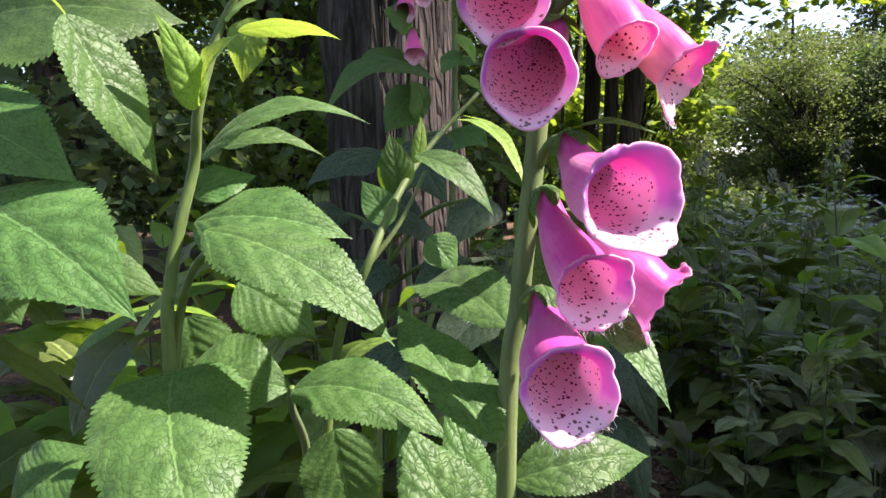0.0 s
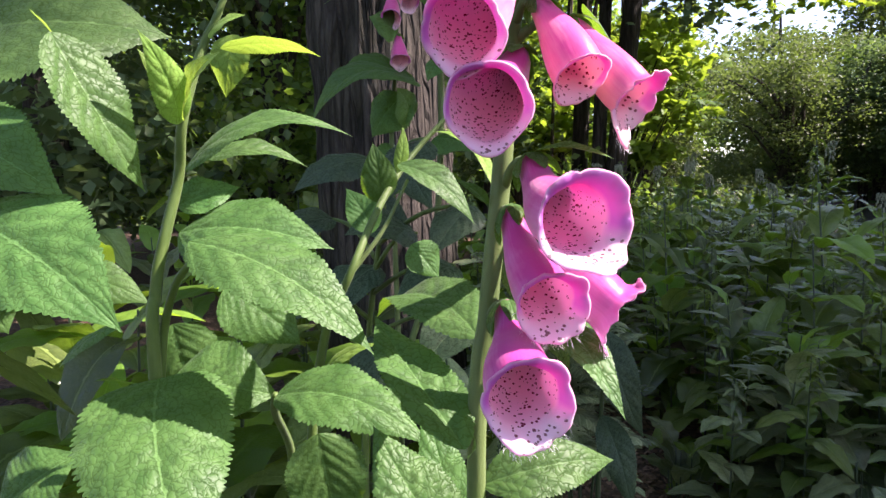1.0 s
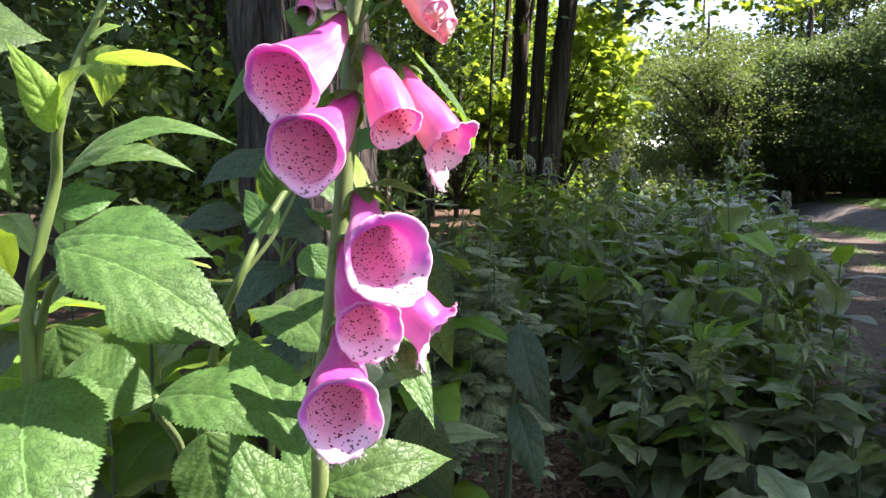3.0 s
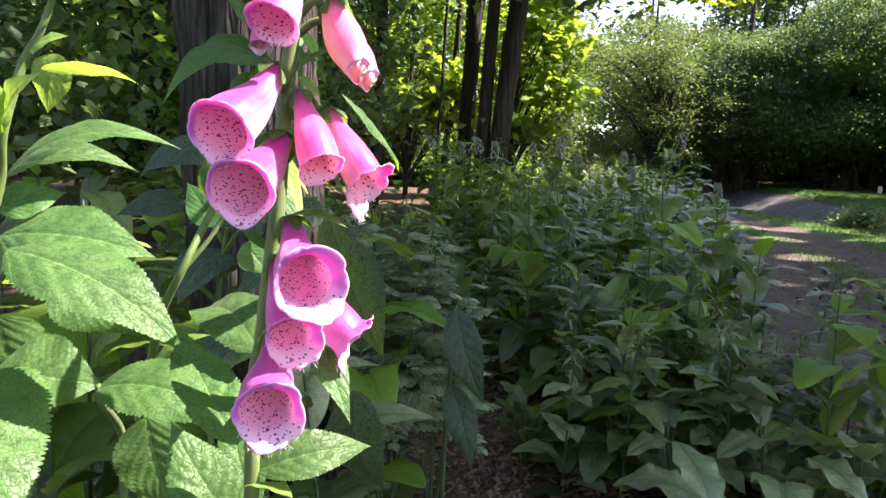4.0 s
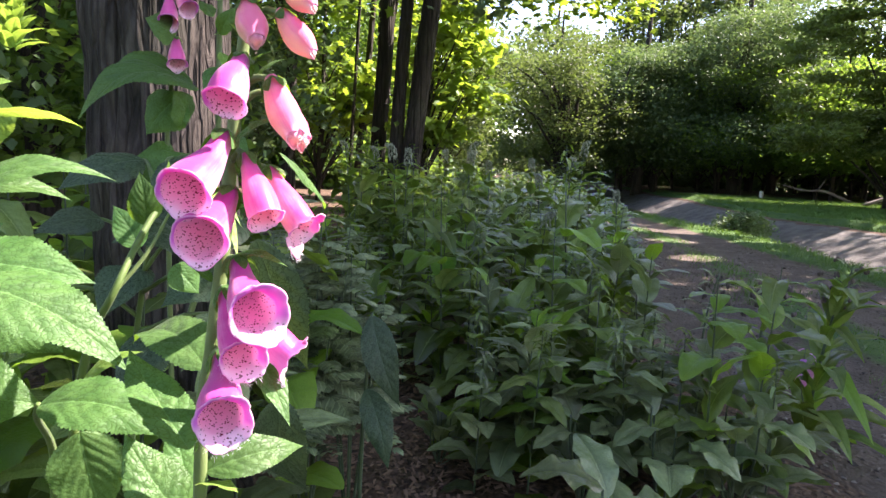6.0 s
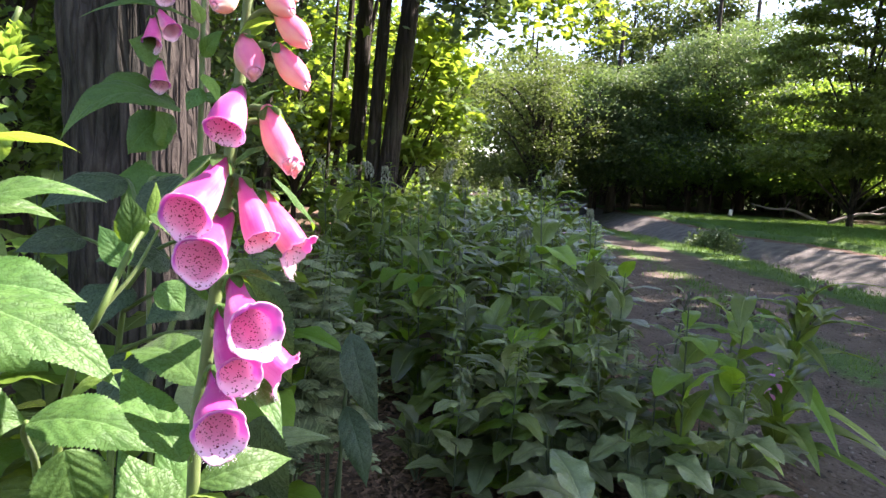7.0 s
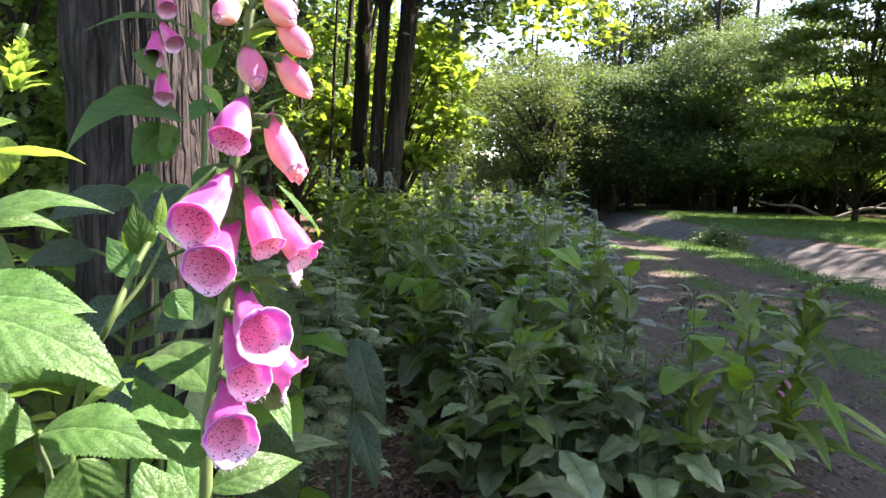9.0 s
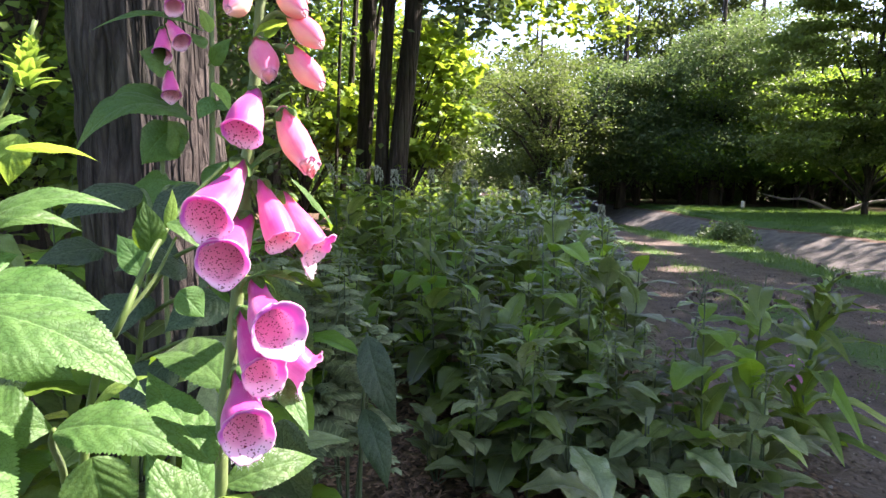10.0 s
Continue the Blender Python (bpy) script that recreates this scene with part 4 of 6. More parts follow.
# trunks inside the far wood
rnd_wood = random.Random(4)
for k in range(46):
    a, d = rnd_wood.uniform(0.60, 1.22), rnd_wood.uniform(27.5, 36)
    x, y = d * math.sin(a), d * math.cos(a)
    dark = k % 2
    tree("tree", (x, y, 0), rnd_wood.uniform(5, 6.4), rnd_wood.uniform(0.04, 0.09), (rnd_wood.uniform(-0.06, 0.06), 0), [((0, 0, 4.0), (2.6, 2.4, 1.8)), ((0, 0, 2.4), (2.6, 2.2, 0.9)), ((0, 0, 1.9), (2.6, 2.2, 0.4))], 6200, 0.18, CROWN_DARK if dark else CROWN_MID, "tree in the shaded wood beyond the ditch", 80 + k, 60, 0.5, group="trees of the far wood", limbs=4)
# the dark undergrowth that closes the far wood
for k in range(15):
    a, d = 0.52 + 0.052 * k, 38.5 + 1.0 * math.sin(k * 2.7)
    tree("tree", (d * math.sin(a), d * math.cos(a), 0), 5.0, 0.08, (0, 0), [((0, 0, 3.2), (2.2, 1.4, 1.4)), ((0, 0, 1.3), (2.0, 1.2, 0.75)), ((0, 0, 0.5), (1.9, 1.2, 0.4))], 5200 if k < 6 or k % 2 else 1300, 0.25, CROWN_DARK, "bushy young tree in the shaded wood", 180 + k, 60, 0.4, group="trees of the far wood", limbs=3)
# the skyline
for k in range(16):
    a, d = -0.9 + 0.14 * k, 44 + 7 * math.sin(k * 3.7)
    h = 0.68 if k in (11, 12) else 1.0
    tree("tree", (d * math.sin(a), d * math.cos(a), 0), 11 * h, 0.2, (0, 0), [((0, 0, 7.4 * h), (3.6, 3, 2.2 * h)), ((0, 0, 4.6 * h), (4.4, 3, 1.8 * h)), ((0, 0, 2.0 * h), (4.4, 3, 1.6 * h))], 9000, 0.32, (CROWN_MID, CROWN_OLIVE, CROWN_MID)[k % 3], "distant leafy tree on the skyline", 130 + k, 80, 0.8, group="skyline trees", limbs=4)
for k in range(9):
    a, d = 0.60 + 0.024 * k, 56 + 3 * math.sin(k * 2.3)
    tree("poplar", (d * math.sin(a), d * math.cos(a), 0), 17 + 2 * math.sin(k * 1.9), 0.16, (0, 0), [((0, 0, 11.5), (1.2, 1.2, 6.5))], 3000, 0.32, CROWN_OLIVE, "thin tall tree with sparse leaves", 160 + k, 60, 0.4, group="thin skyline trees", limbs=8)


def overhang():
    """Boughs of broad lobed leaves that hang into the view from above; one bough's shade is put into a darker leaf
    colour.
    """
    rnd = random.Random(9)
    root = Vector((4.1, 8.2, 4.3))
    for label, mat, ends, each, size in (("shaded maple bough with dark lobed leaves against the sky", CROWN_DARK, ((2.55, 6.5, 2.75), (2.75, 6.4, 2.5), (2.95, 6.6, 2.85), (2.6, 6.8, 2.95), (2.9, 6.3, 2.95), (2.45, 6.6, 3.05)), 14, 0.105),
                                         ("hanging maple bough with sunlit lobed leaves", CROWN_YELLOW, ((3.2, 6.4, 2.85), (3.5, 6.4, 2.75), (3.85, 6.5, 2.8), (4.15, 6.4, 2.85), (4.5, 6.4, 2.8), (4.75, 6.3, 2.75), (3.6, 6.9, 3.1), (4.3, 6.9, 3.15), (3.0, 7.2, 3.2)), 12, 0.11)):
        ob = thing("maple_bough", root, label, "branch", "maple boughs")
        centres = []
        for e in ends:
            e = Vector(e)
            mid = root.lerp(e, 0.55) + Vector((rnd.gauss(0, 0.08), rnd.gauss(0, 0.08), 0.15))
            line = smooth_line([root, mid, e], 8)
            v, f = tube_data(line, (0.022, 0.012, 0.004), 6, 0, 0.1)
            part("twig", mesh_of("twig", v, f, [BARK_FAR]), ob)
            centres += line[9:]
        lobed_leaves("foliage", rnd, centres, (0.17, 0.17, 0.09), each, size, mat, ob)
        v, f = tube_data(smooth_line([(2.95, 9.0, 5.2), (3.6, 8.7, 4.8), root], 6), (0.05, 0.035, 0.022), 8, 0, 0.1)
        part("limb", mesh_of("limb", v, f, [BARK_FAR]), ob)


overhang()


def crooked_bough():
    """The long bent limb of the spreading tree, bare on its underside."""
    ob = thing("crooked_bough", (12.6, 21.6, 1.3), "long crooked dark bough of a spreading tree", "branch")
    tube("limb", [(12.4, 22.0, 0.9), (12.5, 21.5, 1.9), (13.3, 21.3, 2.9), (14.2, 21.3, 3.5), (14.6, 21.2, 4.3), (14.9, 21.2, 4.9)], (0.16, 0.13, 0.11, 0.09, 0.06, 0.03), BARK_FAR, ob, 10, 6, "", 0.15)
    tube("twig", [(12.9, 21.4, 2.5), (12.7, 21.3, 3.4), (13.2, 21.2, 4.4)], (0.08, 0.06, 0.025), BARK_FAR, ob, 8, 6, "", 0.15)
    tube("twig", [(13.9, 21.3, 3.3), (15.0, 21.2, 3.4), (15.8, 21.1, 3.9)], (0.06, 0.05, 0.02), BARK_FAR, ob, 8, 6, "", 0.15)


crooked_bough()


# ---- the bed ----
def low_leaf(length, width, arch, fold, droop, seed, shape=(0.7, 0.8), wave=0.05, fine=False):
    return leaf_data(length, width, arch, fold, shape, 26 if fine else 12, 5 if fine else 3, 0, wave, 0.3, droop, 0.04 * math.sin(seed), seed, 6, 0.006 * min(1.0, width / 0.1) if fine else 0.0)


def turned(az, rise):
    """A leaf's frame: outwards at that azimuth, raised from level by that angle."""
    return Matrix.Rotation(az, 4, "Z") @ Matrix.Rotation(-radians(rise), 4, "Y")


def leaf_part(ob, place, az, rise, length, width, arch, fold, droop, seed, mat, shape=(0.7, 0.8), wave=0.05, name="leaf"):
    v, f, uv, ve = low_leaf(length, width, arch, fold, droop, seed, shape, wave, length > 0.12)
    m = Matrix.Translation(place) @ turned(az, rise)
    return part(name, mesh_of(name, [m @ q for q in v], f, [mat], uv, {"vein": ve}), ob)


def stalk_plant(height, leaves, big, mat, seed, spike, label, group, joined=False, wide=(0.42, 0.58), rises=(0, 65)):
    """A bed plant: one stem, leaves that shrink upwards, and a spike of buds."""
    rnd = random.Random(seed)
    ob = thing("bed_plant", (0, 0, 0), label, "plant", group)
    bend = Vector((rnd.uniform(-0.06, 0.06), rnd.uniform(-0.06, 0.06), 0))
    pts = [(0, 0, -0.02), bend * 0.3 + Vector((0, 0, height * 0.35)), bend * 0.7 + Vector((0, 0, height * 0.7)), bend + Vector((0, 0, height))]
    tube("stem", pts, (0.0042, 0.0035, 0.0028, 0.0015), STEM_BED, ob, 6, 4)
    line = smooth_line(pts, 10)
    all_v, all_f, all_u, all_ve = [], [], [], []
    for k in range(leaves):
        t = 0.06 + 0.74 * k / leaves if spike else 0.05 + 0.92 * k / leaves
        p = line[min(len(line) - 1, int(t * len(line)))]
        ln = big * (1.0 - 0.55 * t) * rnd.uniform(0.7, 1.15)
        shape = (k * 2.4 + rnd.uniform(-0.4, 0.4), rnd.uniform(*rises), ln, ln * rnd.uniform(*wide), 0.1, 14, rnd.uniform(0.1, 0.7), seed * 50 + k)
        if not joined:
            leaf_part(ob, p, *shape, LEAF_BED_YOUNG if rnd.random() < 0.13 else mat)
            continue
        v, f, u, ve = low_leaf(*shape[2:])
        m = Matrix.Translation(p) @ turned(*shape[:2])
        n = len(all_v)
        all_v += [m @ q for q in v]
        all_f += [tuple(a + n for a in q) for q in f]
        all_u += u
        all_ve += ve
    if joined:
        part("foliage", mesh_of("foliage", all_v, all_f, [mat], all_u, {"vein": all_ve}), ob)
    if spike:
        verts, faces, uv, vein = [], [], [], []
        for k in range(18):
            t = 0.80 + 0.2 * k / 18
            p = line[min(len(line) - 1, int(t * len(line)))]
            v, f, u, ve = low_leaf(0.045 * (1.35 - t) * 2.6, 0.014, 0.1, 20, 0.5, seed * 90 + k, (0.5, 0.7), 0.0)
            m = Matrix.Translation(p) @ turned(k * 2.4, rnd.uniform(-20, 40))
            n = len(verts)
            verts += [m @ q for q in v]
            faces += [tuple(a + n for a in q) for q in f]
            uv += u
            vein += ve
        part("flower_spike", mesh_of("flower_spike", verts, faces, [mat], uv, {"vein": vein}), ob)
    return ob


def clump_plant(leaves, big, mat, seed, label, group, wide=0.42, rises=(35, 80), high=0.3):
    """A tuft of long arching leaves from the ground."""
    rnd = random.Random(seed)
    ob = thing("leafy_plant", (0, 0, 0), label, "plant", group)
    for k in range(leaves):
        ln = big * rnd.uniform(0.7, 1.15)
        rise = rnd.uniform(*rises)
        az = k * 2.4 + rnd.uniform(-0.3, 0.3)
        out = Vector((math.cos(az), math.sin(az), 0)) * rnd.uniform(0.0, 0.05)
        top = Vector((0, 0, rnd.uniform(0.17 * high, high))) + out * 2
        tube("leaf_stalk", [out * 0.3, (out + top) * 0.6, top], (0.004, 0.003, 0.0025), STEM_BED, ob, 5, 3)
        leaf_part(ob, top, az, rise, ln, ln * wide * rnd.uniform(0.85, 1.1), 0.1, 16, rnd.uniform(0.1, 0.5), seed * 70 + k, LEAF_BED_YOUNG if k % 7 == 3 else mat, (0.7, 0.8), 0.09)
    return ob


def cut_leaf_plant(seed, height):
    """A pale plant with finely cut leaves on upright stems."""
    rnd = random.Random(seed)
    ob = thing("cut_leaved_plant", (0, 0, 0), "pale grey-green plant with finely cut leaves", "plant", "cut-leaved plants")
    for s in range(6):
        az0 = s * 1.05
        topp = Vector((math.cos(az0) * 0.09, math.sin(az0) * 0.09, height * rnd.uniform(0.72, 1.0)))
        pts = [(0, 0, -0.02), topp * 0.5 + Vector((0, 0, 0.03)), topp]
        tube("stem", pts, (0.004, 0.003, 0.0015), STEM_BED, ob, 6, 6)
        line = smooth_line(pts, 14)
        for k in range(20):
            p = line[min(len(line) - 1, int((0.46 + 0.54 * k / 20) * len(line)))]
            ln = rnd.uniform(0.075, 0.115) * (1.15 - 0.4 * k / 20)
            m = Matrix.Translation(p) @ turned(k * 2.4 + s, rnd.uniform(-10, 40))
            verts, faces, uv, vein = [], [], [], []
            for j in range(5):
                t = 0.3 + 0.7 * j / 4
                sides = (0,) if j == 4 else (-1, 1)
                for sd in sides:
                    lob = ln * (0.44 - 0.22 * t)
                    for ang, kk in ((58, 1.0), (24, 0.6)) if sd else ((0, 1.0), (38, 0.6), (-38, 0.6)):
                        v, f, u, ve = leaf_data(lob * kk * 1.15, lob * 0.62 * kk, 0.05, 10, (0.8, 0.5), 4, 1, 0, 0.0, 0.3, 0.25, 0, j)
                        mm = Matrix.Translation((ln * t * 0.8, 0, -0.25 * ln * t * t)) @ Matrix.Rotation(radians(ang) * (sd or 1), 4, "Z")
                        n = len(verts)
                        verts += [m @ (mm @ q) for q in v]
                        faces += [tuple(i + n for i in q) for q in f]
                        uv += u
                        vein += ve
            part("leaf", mesh_of("leaf", verts, faces, [LEAF_FERN], uv, {"vein": vein}), ob)
    return ob


def seed_head_plant(seed, height, leaves, lean, long, label, pink=False):
    """An upright plant with long narrow arching leaves and dark seed heads at the top."""
    rnd = random.Random(seed)
    ob = thing("seed_head_plant", (0, 0, 0), label, "plant", "seed-head plants")
    pts = [(0, 0, -0.02), (lean * 0.25, 0.0, height * 0.4), (lean * 0.65, 0.01, height * 0.75), (lean, 0.0, height)]
    tube("stem", pts, (0.0065, 0.0055, 0.004, 0.002), STEM_BED, ob, 8, 6)
    line = smooth_line(pts, 12)
    for k in range(leaves):
        t = 0.04 + 0.80 * (k / leaves) ** 1.2
        p = line[int(t * len(line))]
        ln = long * (1 - 0.55 * t) * rnd.uniform(0.8, 1.15)
        leaf_part(ob, p, k * 2.4 + rnd.uniform(-0.4, 0.4), rnd.uniform(15, 55), ln, ln * rnd.uniform(0.20, 0.27), 0.14, 20, rnd.uniform(0.3, 0.7), seed * 30 + k, LEAF_BED_YOUNG if k % 7 == 1 else LEAF_BED, (0.6, 0.9), 0.07)
    for k in range(12):
        t = 0.70 + 0.29 * k / 12
        p = line[min(len(line) - 1, int(t * len(line)))]
        az = k * 2.4
        q = p + Vector((math.cos(az), math.sin(az), 0.35)) * rnd.uniform(0.03, 0.09)
        tube("twig", [p, (p + q) / 2 + Vector((0, 0, 0.010)), q], (0.0015, 0.0012, 0.001), STEM_BED, ob, 5, 4)
        if k % 2:
            ln = rnd.uniform(0.04, 0.07)
            leaf_part(ob, (p + q) / 2, az + 0.3, rnd.uniform(0, 50), ln, ln * 0.28, 0.1, 18, 0.4, seed * 40 + k, LEAF_BED_PALE, (0.6, 0.9))
        for j in range(4):
            c = q + Vector((rnd.uniform(-1, 1), rnd.uniform(-1, 1), rnd.uniform(-1, 0.3))) * 0.009
            head = [c + Vector((0, 0, z * 0.008)) for z in (-1, -0.5, 0, 0.6, 1)]
            v, f = tube_data(head, (0.0016, 0.0042, 0.0052, 0.0035, 0.0006), 7)
            part("seed_head", mesh_of("seed_head", v, f, [SEED]), ob)
    if pink:
        for k in range(7):
            p = Vector((-0.10 + 0.012 * (k % 3), -0.05, 0.30 + 0.018 * k))
            v, f, u, ve = leaf_data(0.032, 0.022, 0.1, 20, (0.5, 0.5), 6, 2, 0, 0, 0.3, 0.5, 0, k)
            m = Matrix.Translation(p) @ turned(k * 2.4, -20)
            me = mesh_of("blossom", [m @ q for q in v], f, [PETAL], u, {"under": [0.5] * len(v), "rim": [0.6] * len(v)})
            part("blossom", me, ob, "small pink blossom")
        tube("blossom_stalk", [(0, 0, 0.16), (-0.07, -0.03, 0.28), (-0.095, -0.05, 0.42)], (0.002, 0.0016, 0.001), STEM_BED, ob, 5, 4)
    return ob


def spire_plant(seed, height, label):
    """A tall dark stem with broad leaves below and a long nodding spike of small pods above them."""
    rnd = random.Random(seed)
    ob = thing("spire_plant", (0, 0, 0), label, "plant", "spires of the bed")
    lean = Vector((rnd.uniform(-0.05, 0.05), rnd.uniform(-0.05, 0.05), 0))
    pts = [(0, 0, -0.02), lean * 0.3 + Vector((0, 0, height * 0.4)), lean * 0.8 + Vector((0, 0, height * 0.8)), lean * 1.3 + Vector((0.01, 0, height * 0.96)), lean * 1.7 + Vector((0.035, 0, height))]
    tube("stem", pts, (0.0055, 0.0048, 0.004, 0.003, 0.0016), STEM_BED, ob, 7, 6)
    line = smooth_line(pts, 16)
    for k in range(13):
        t = 0.08 + 0.5 * k / 13
        ln = 0.30 * (1.0 - 0.75 * t) * rnd.uniform(0.85, 1.15)
        leaf_part(ob, line[int(t * len(line))], k * 2.4 + rnd.uniform(-0.4, 0.4), rnd.uniform(5, 55), ln, ln * rnd.uniform(0.42, 0.52), 0.14, 14, rnd.uniform(0.2, 0.6), seed * 60 + k, LEAF_BED_YOUNG if k % 6 == 4 else LEAF_BED, (0.7, 0.9))
    for k in range(34):
        t = 0.64 + 0.35 * k / 34
        p = line[min(len(line) - 1, int(t * len(line)))]
        w = k * 2.4
        out = Vector((math.cos(w), math.sin(w), 0))
        size = 1.25 - t * 0.75
        size *= 1.5
        tip = p + out * 0.020 * size + Vector((0, 0, 0.006))
        c = tip + Vector((0, 0, -0.008 * size)) + out * 0.004
        v, f = tube_data([p, p.lerp(tip, 0.6) + Vector((0, 0, 0.004)), tip, tip.lerp(c, 0.4) + out * 0.002, c, c + Vector((0, 0, -0.010 * size)), c + Vector((0, 0, -0.014 * size))], (0.0009, 0.0009, 0.0012, 0.0042 * size, 0.0052 * size, 0.0036 * size, 0.0008), 6)
        part("pod", mesh_of("pod", v, f, [POD]), ob)
    return ob


protos = [
    stalk_plant(1.02, 15, 0.30, LEAF_BED, 201, True, "tall dark green bed plant with a budding spike", "plants of the bed"),
    stalk_plant(0.80, 16, 0.30, LEAF_BED, 202, False, "leafy dark green bed plant", "plants of the bed"),
    stalk_plant(0.66, 15, 0.26, LEAF_BED_PALE, 203, False, "leafy grey-green bed plant", "plants of the bed"),
    clump_plant(13, 0.24, LEAF_BED, 204, "clump of broad arching green leaves", "clumps of the bed"),
    clump_plant(12, 0.21, LEAF_BED_PALE, 205, "clump of broad grey-green leaves", "clumps of the bed", 0.5),
    stalk_plant(0.96, 14, 0.29, LEAF_BED, 206, True, "tall dark green bed plant with a budding spike", "plants of the bed"),
    stalk_plant(0.70, 12, 0.25, LEAF_BED, 207, True, "dark-stemmed bed plant with few broad leaves and buds", "plants of the bed", wide=(0.5, 0.66), rises=(-5, 45)),
    stalk_plant(0.60, 12, 0.24, LEAF_BED_PALE, 208, True, "dark-stemmed bed plant with few broad leaves and buds", "plants of the bed", wide=(0.46, 0.62), rises=(0, 50)),
    clump_plant(12, 0.19, LEAF_BED_PALE, 209, "low clump of broad crinkled grey-green leaves", "clumps of the bed", 0.58, (-5, 50), 0.28),
]
far_protos = [
    stalk_plant(1.0, 15, 0.31, LEAF_BED, 221, True, "tall dark green bed plant with a budding spike", "plants of the bed", True),
    stalk_plant(0.80, 17, 0.30, LEAF_BED, 222, False, "leafy dark green bed plant", "plants of the bed", True),
    stalk_plant(0.70, 16, 0.28, LEAF_BED, 223, False, "leafy dark green bed plant", "plants of the bed", True),
]
cut_proto = cut_leaf_plant(210, 0.86)
spire_protos = [spire_plant(231, 1.18, "tall dark stem with a nodding spike of small pods"), spire_plant(232, 1.08, "tall dark stem with a nodding spike of small pods"), spire_plant(233, 0.98, "tall dark stem with a nodding spike of small pods")]
seed_plants = [seed_head_plant(211, 0.68, 32, 0.14, 0.40, "upright plant with long arching leaves and dark seed heads", True), seed_head_plant(213, 0.60, 9, 0.05, 0.26, "slim plant with few narrow leaves and dark seed heads")]
thin_proto = seed_head_plant(212, 0.58, 4, 0.09, 0.16, "thin stalk with few leaves and small seed heads")


def set_out(proto, x, y, turn, size, used=set()):
    m = Matrix.Translation((x, y, land(x, y)[0])) @ Matrix.Rotation(turn, 4, "Z") @ Matrix.Diagonal((size, size, size * 1.0, 1))
    if proto.name not in used:
        used.add(proto.name)
        proto.matrix_basis = m
        return proto
    made = copy_thing(proto, m)
    made.scale = (size, size, size)
    return made


for n, (x, y, s) in enumerate(((0.19, 1.22, 1.0), (0.31, 1.30, 0.96), (0.24, 1.45, 1.02))):
    set_out(cut_proto, x, y, n * 1.3, s)
set_out(seed_plants[0], 1.97, 1.44, 0.0, 1.0)
set_out(seed_plants[1], 1.68, 1.40, 0.4, 1.0)
set_out(thin_proto, 1.61, 1.60, 0.3, 1.0)
for n, (x, y, s) in enumerate(((2.24, 3.5, 0.95), (2.13, 3.5, 0.93), (2.0, 3.6, 0.90), (1.42, 3.6, 0.90), (1.36, 3.3, 0.92), (1.09, 3.9, 1.05), (1.0, 3.4, 0.84), (1.62, 4.4, 0.96), (2.45, 4.6, 1.04), (1.2, 4.8, 0.88), (2.05, 2.75, 0.76), (1.28, 2.2, 0.76), (0.85, 4.2, 0.88), (1.75, 3.9, 0.88))):
    set_out(spire_protos[n % 3], x, y, n * 1.7, s)

rnd_bed = random.Random(17)
spots = []
for y0, y1, count, apart in ((1.0, 2.4, 46, 0.13), (2.4, 4.2, 64, 0.17), (4.2, 7.0, 100, 0.17), (7.0, 14.0, 130, 0.26)):
    made, tries = 0, 0
    while made < count and tries < 6000:
        tries += 1
        y = rnd_bed.uniform(y0, y1)
        edge = along(y, TRACK_LEFT) - (0.18 if y > 3.4 else 0.42)
        x = rnd_bed.uniform(max(-0.6, edge - 3.2) if y > 2.3 else 0.3, edge)
        if y < 1.75 and x < 0.62 + 0.25 * (1.75 - y):
            continue
        if (y < 1.45 and x < 2.5 - 1.1 * y) or (x > 1.5 and y < 2.0):
            continue
        if ((x - 0.52) / 0.34) ** 2 + ((y - 1.85) / 0.42) ** 2 < 1 or math.hypot(x + 0.13, y - 1.4) < 0.3:
            continue
        if any((x - a) ** 2 + (y - b) ** 2 < apart ** 2 for a, b in spots):
            continue
        spots.append((x, y))
        near_edge = edge - x < 0.3
        pick = rnd_bed.choice((2, 6, 7, 1, 6, 2, 7, 4)) if near_edge or y < 1.9 else rnd_bed.choice((0, 6, 3, 2, 1, 7, 1, 2, 6, 5, 2, 6))
        if y > 4.2:
            set_out(far_protos[rnd_bed.choice((0, 1, 1, 2, 1, 1, 1, 2, 1))], x, y, rnd_bed.uniform(0, 6.28), rnd_bed.uniform(0.8, 1.05) * (0.7 if near_edge else 1.0))
            made += 1
            continue
        set_out(protos[pick], x, y, rnd_bed.uniform(0, 6.28), rnd_bed.uniform(0.8, 1.08) * (0.85 if y < 1.7 else 1.0))
        made += 1
for n, (x, y, s) in enumerate(((1.18, 1.2, 1.15), (1.36, 1.12, 1.1), (1.46, 1.3, 1.0), (0.98, 1.30, 1.0), (1.08, 1.55, 1.0))):
    set_out(protos[8], x, y, n * 2.1, s)
for n, (x, y, k, s) in enumerate(((0.80, 0.86, 8, 1.15), (0.70, 1.42, 7, 0.72), (0.84, 1.36, 6, 0.70), (0.98, 1.62, 7, 0.75), (0.80, 1.70, 6, 0.72), (0.93, 1.48, 4, 0.85), (1.12, 1.36, 7, 0.8), (1.22, 1.58, 6, 0.75), (0.66, 1.62, 4, 0.6), (1.30, 1.30, 6, 0.7), (1.10, 1.75, 4, 0.8))):
    set_out(protos[k], x, y, n * 2.3, s)
for n, (x, y) in enumerate(((1.15, 5.1), (1.35, 5.9), (1.5, 6.7), (1.25, 6.3), (1.75, 7.6), (1.0, 4.6), (1.55, 7.2))):
    set_out(far_protos[0 if n % 2 else 1], x, y, n * 1.3, 1.12 if n % 2 else 1.3)
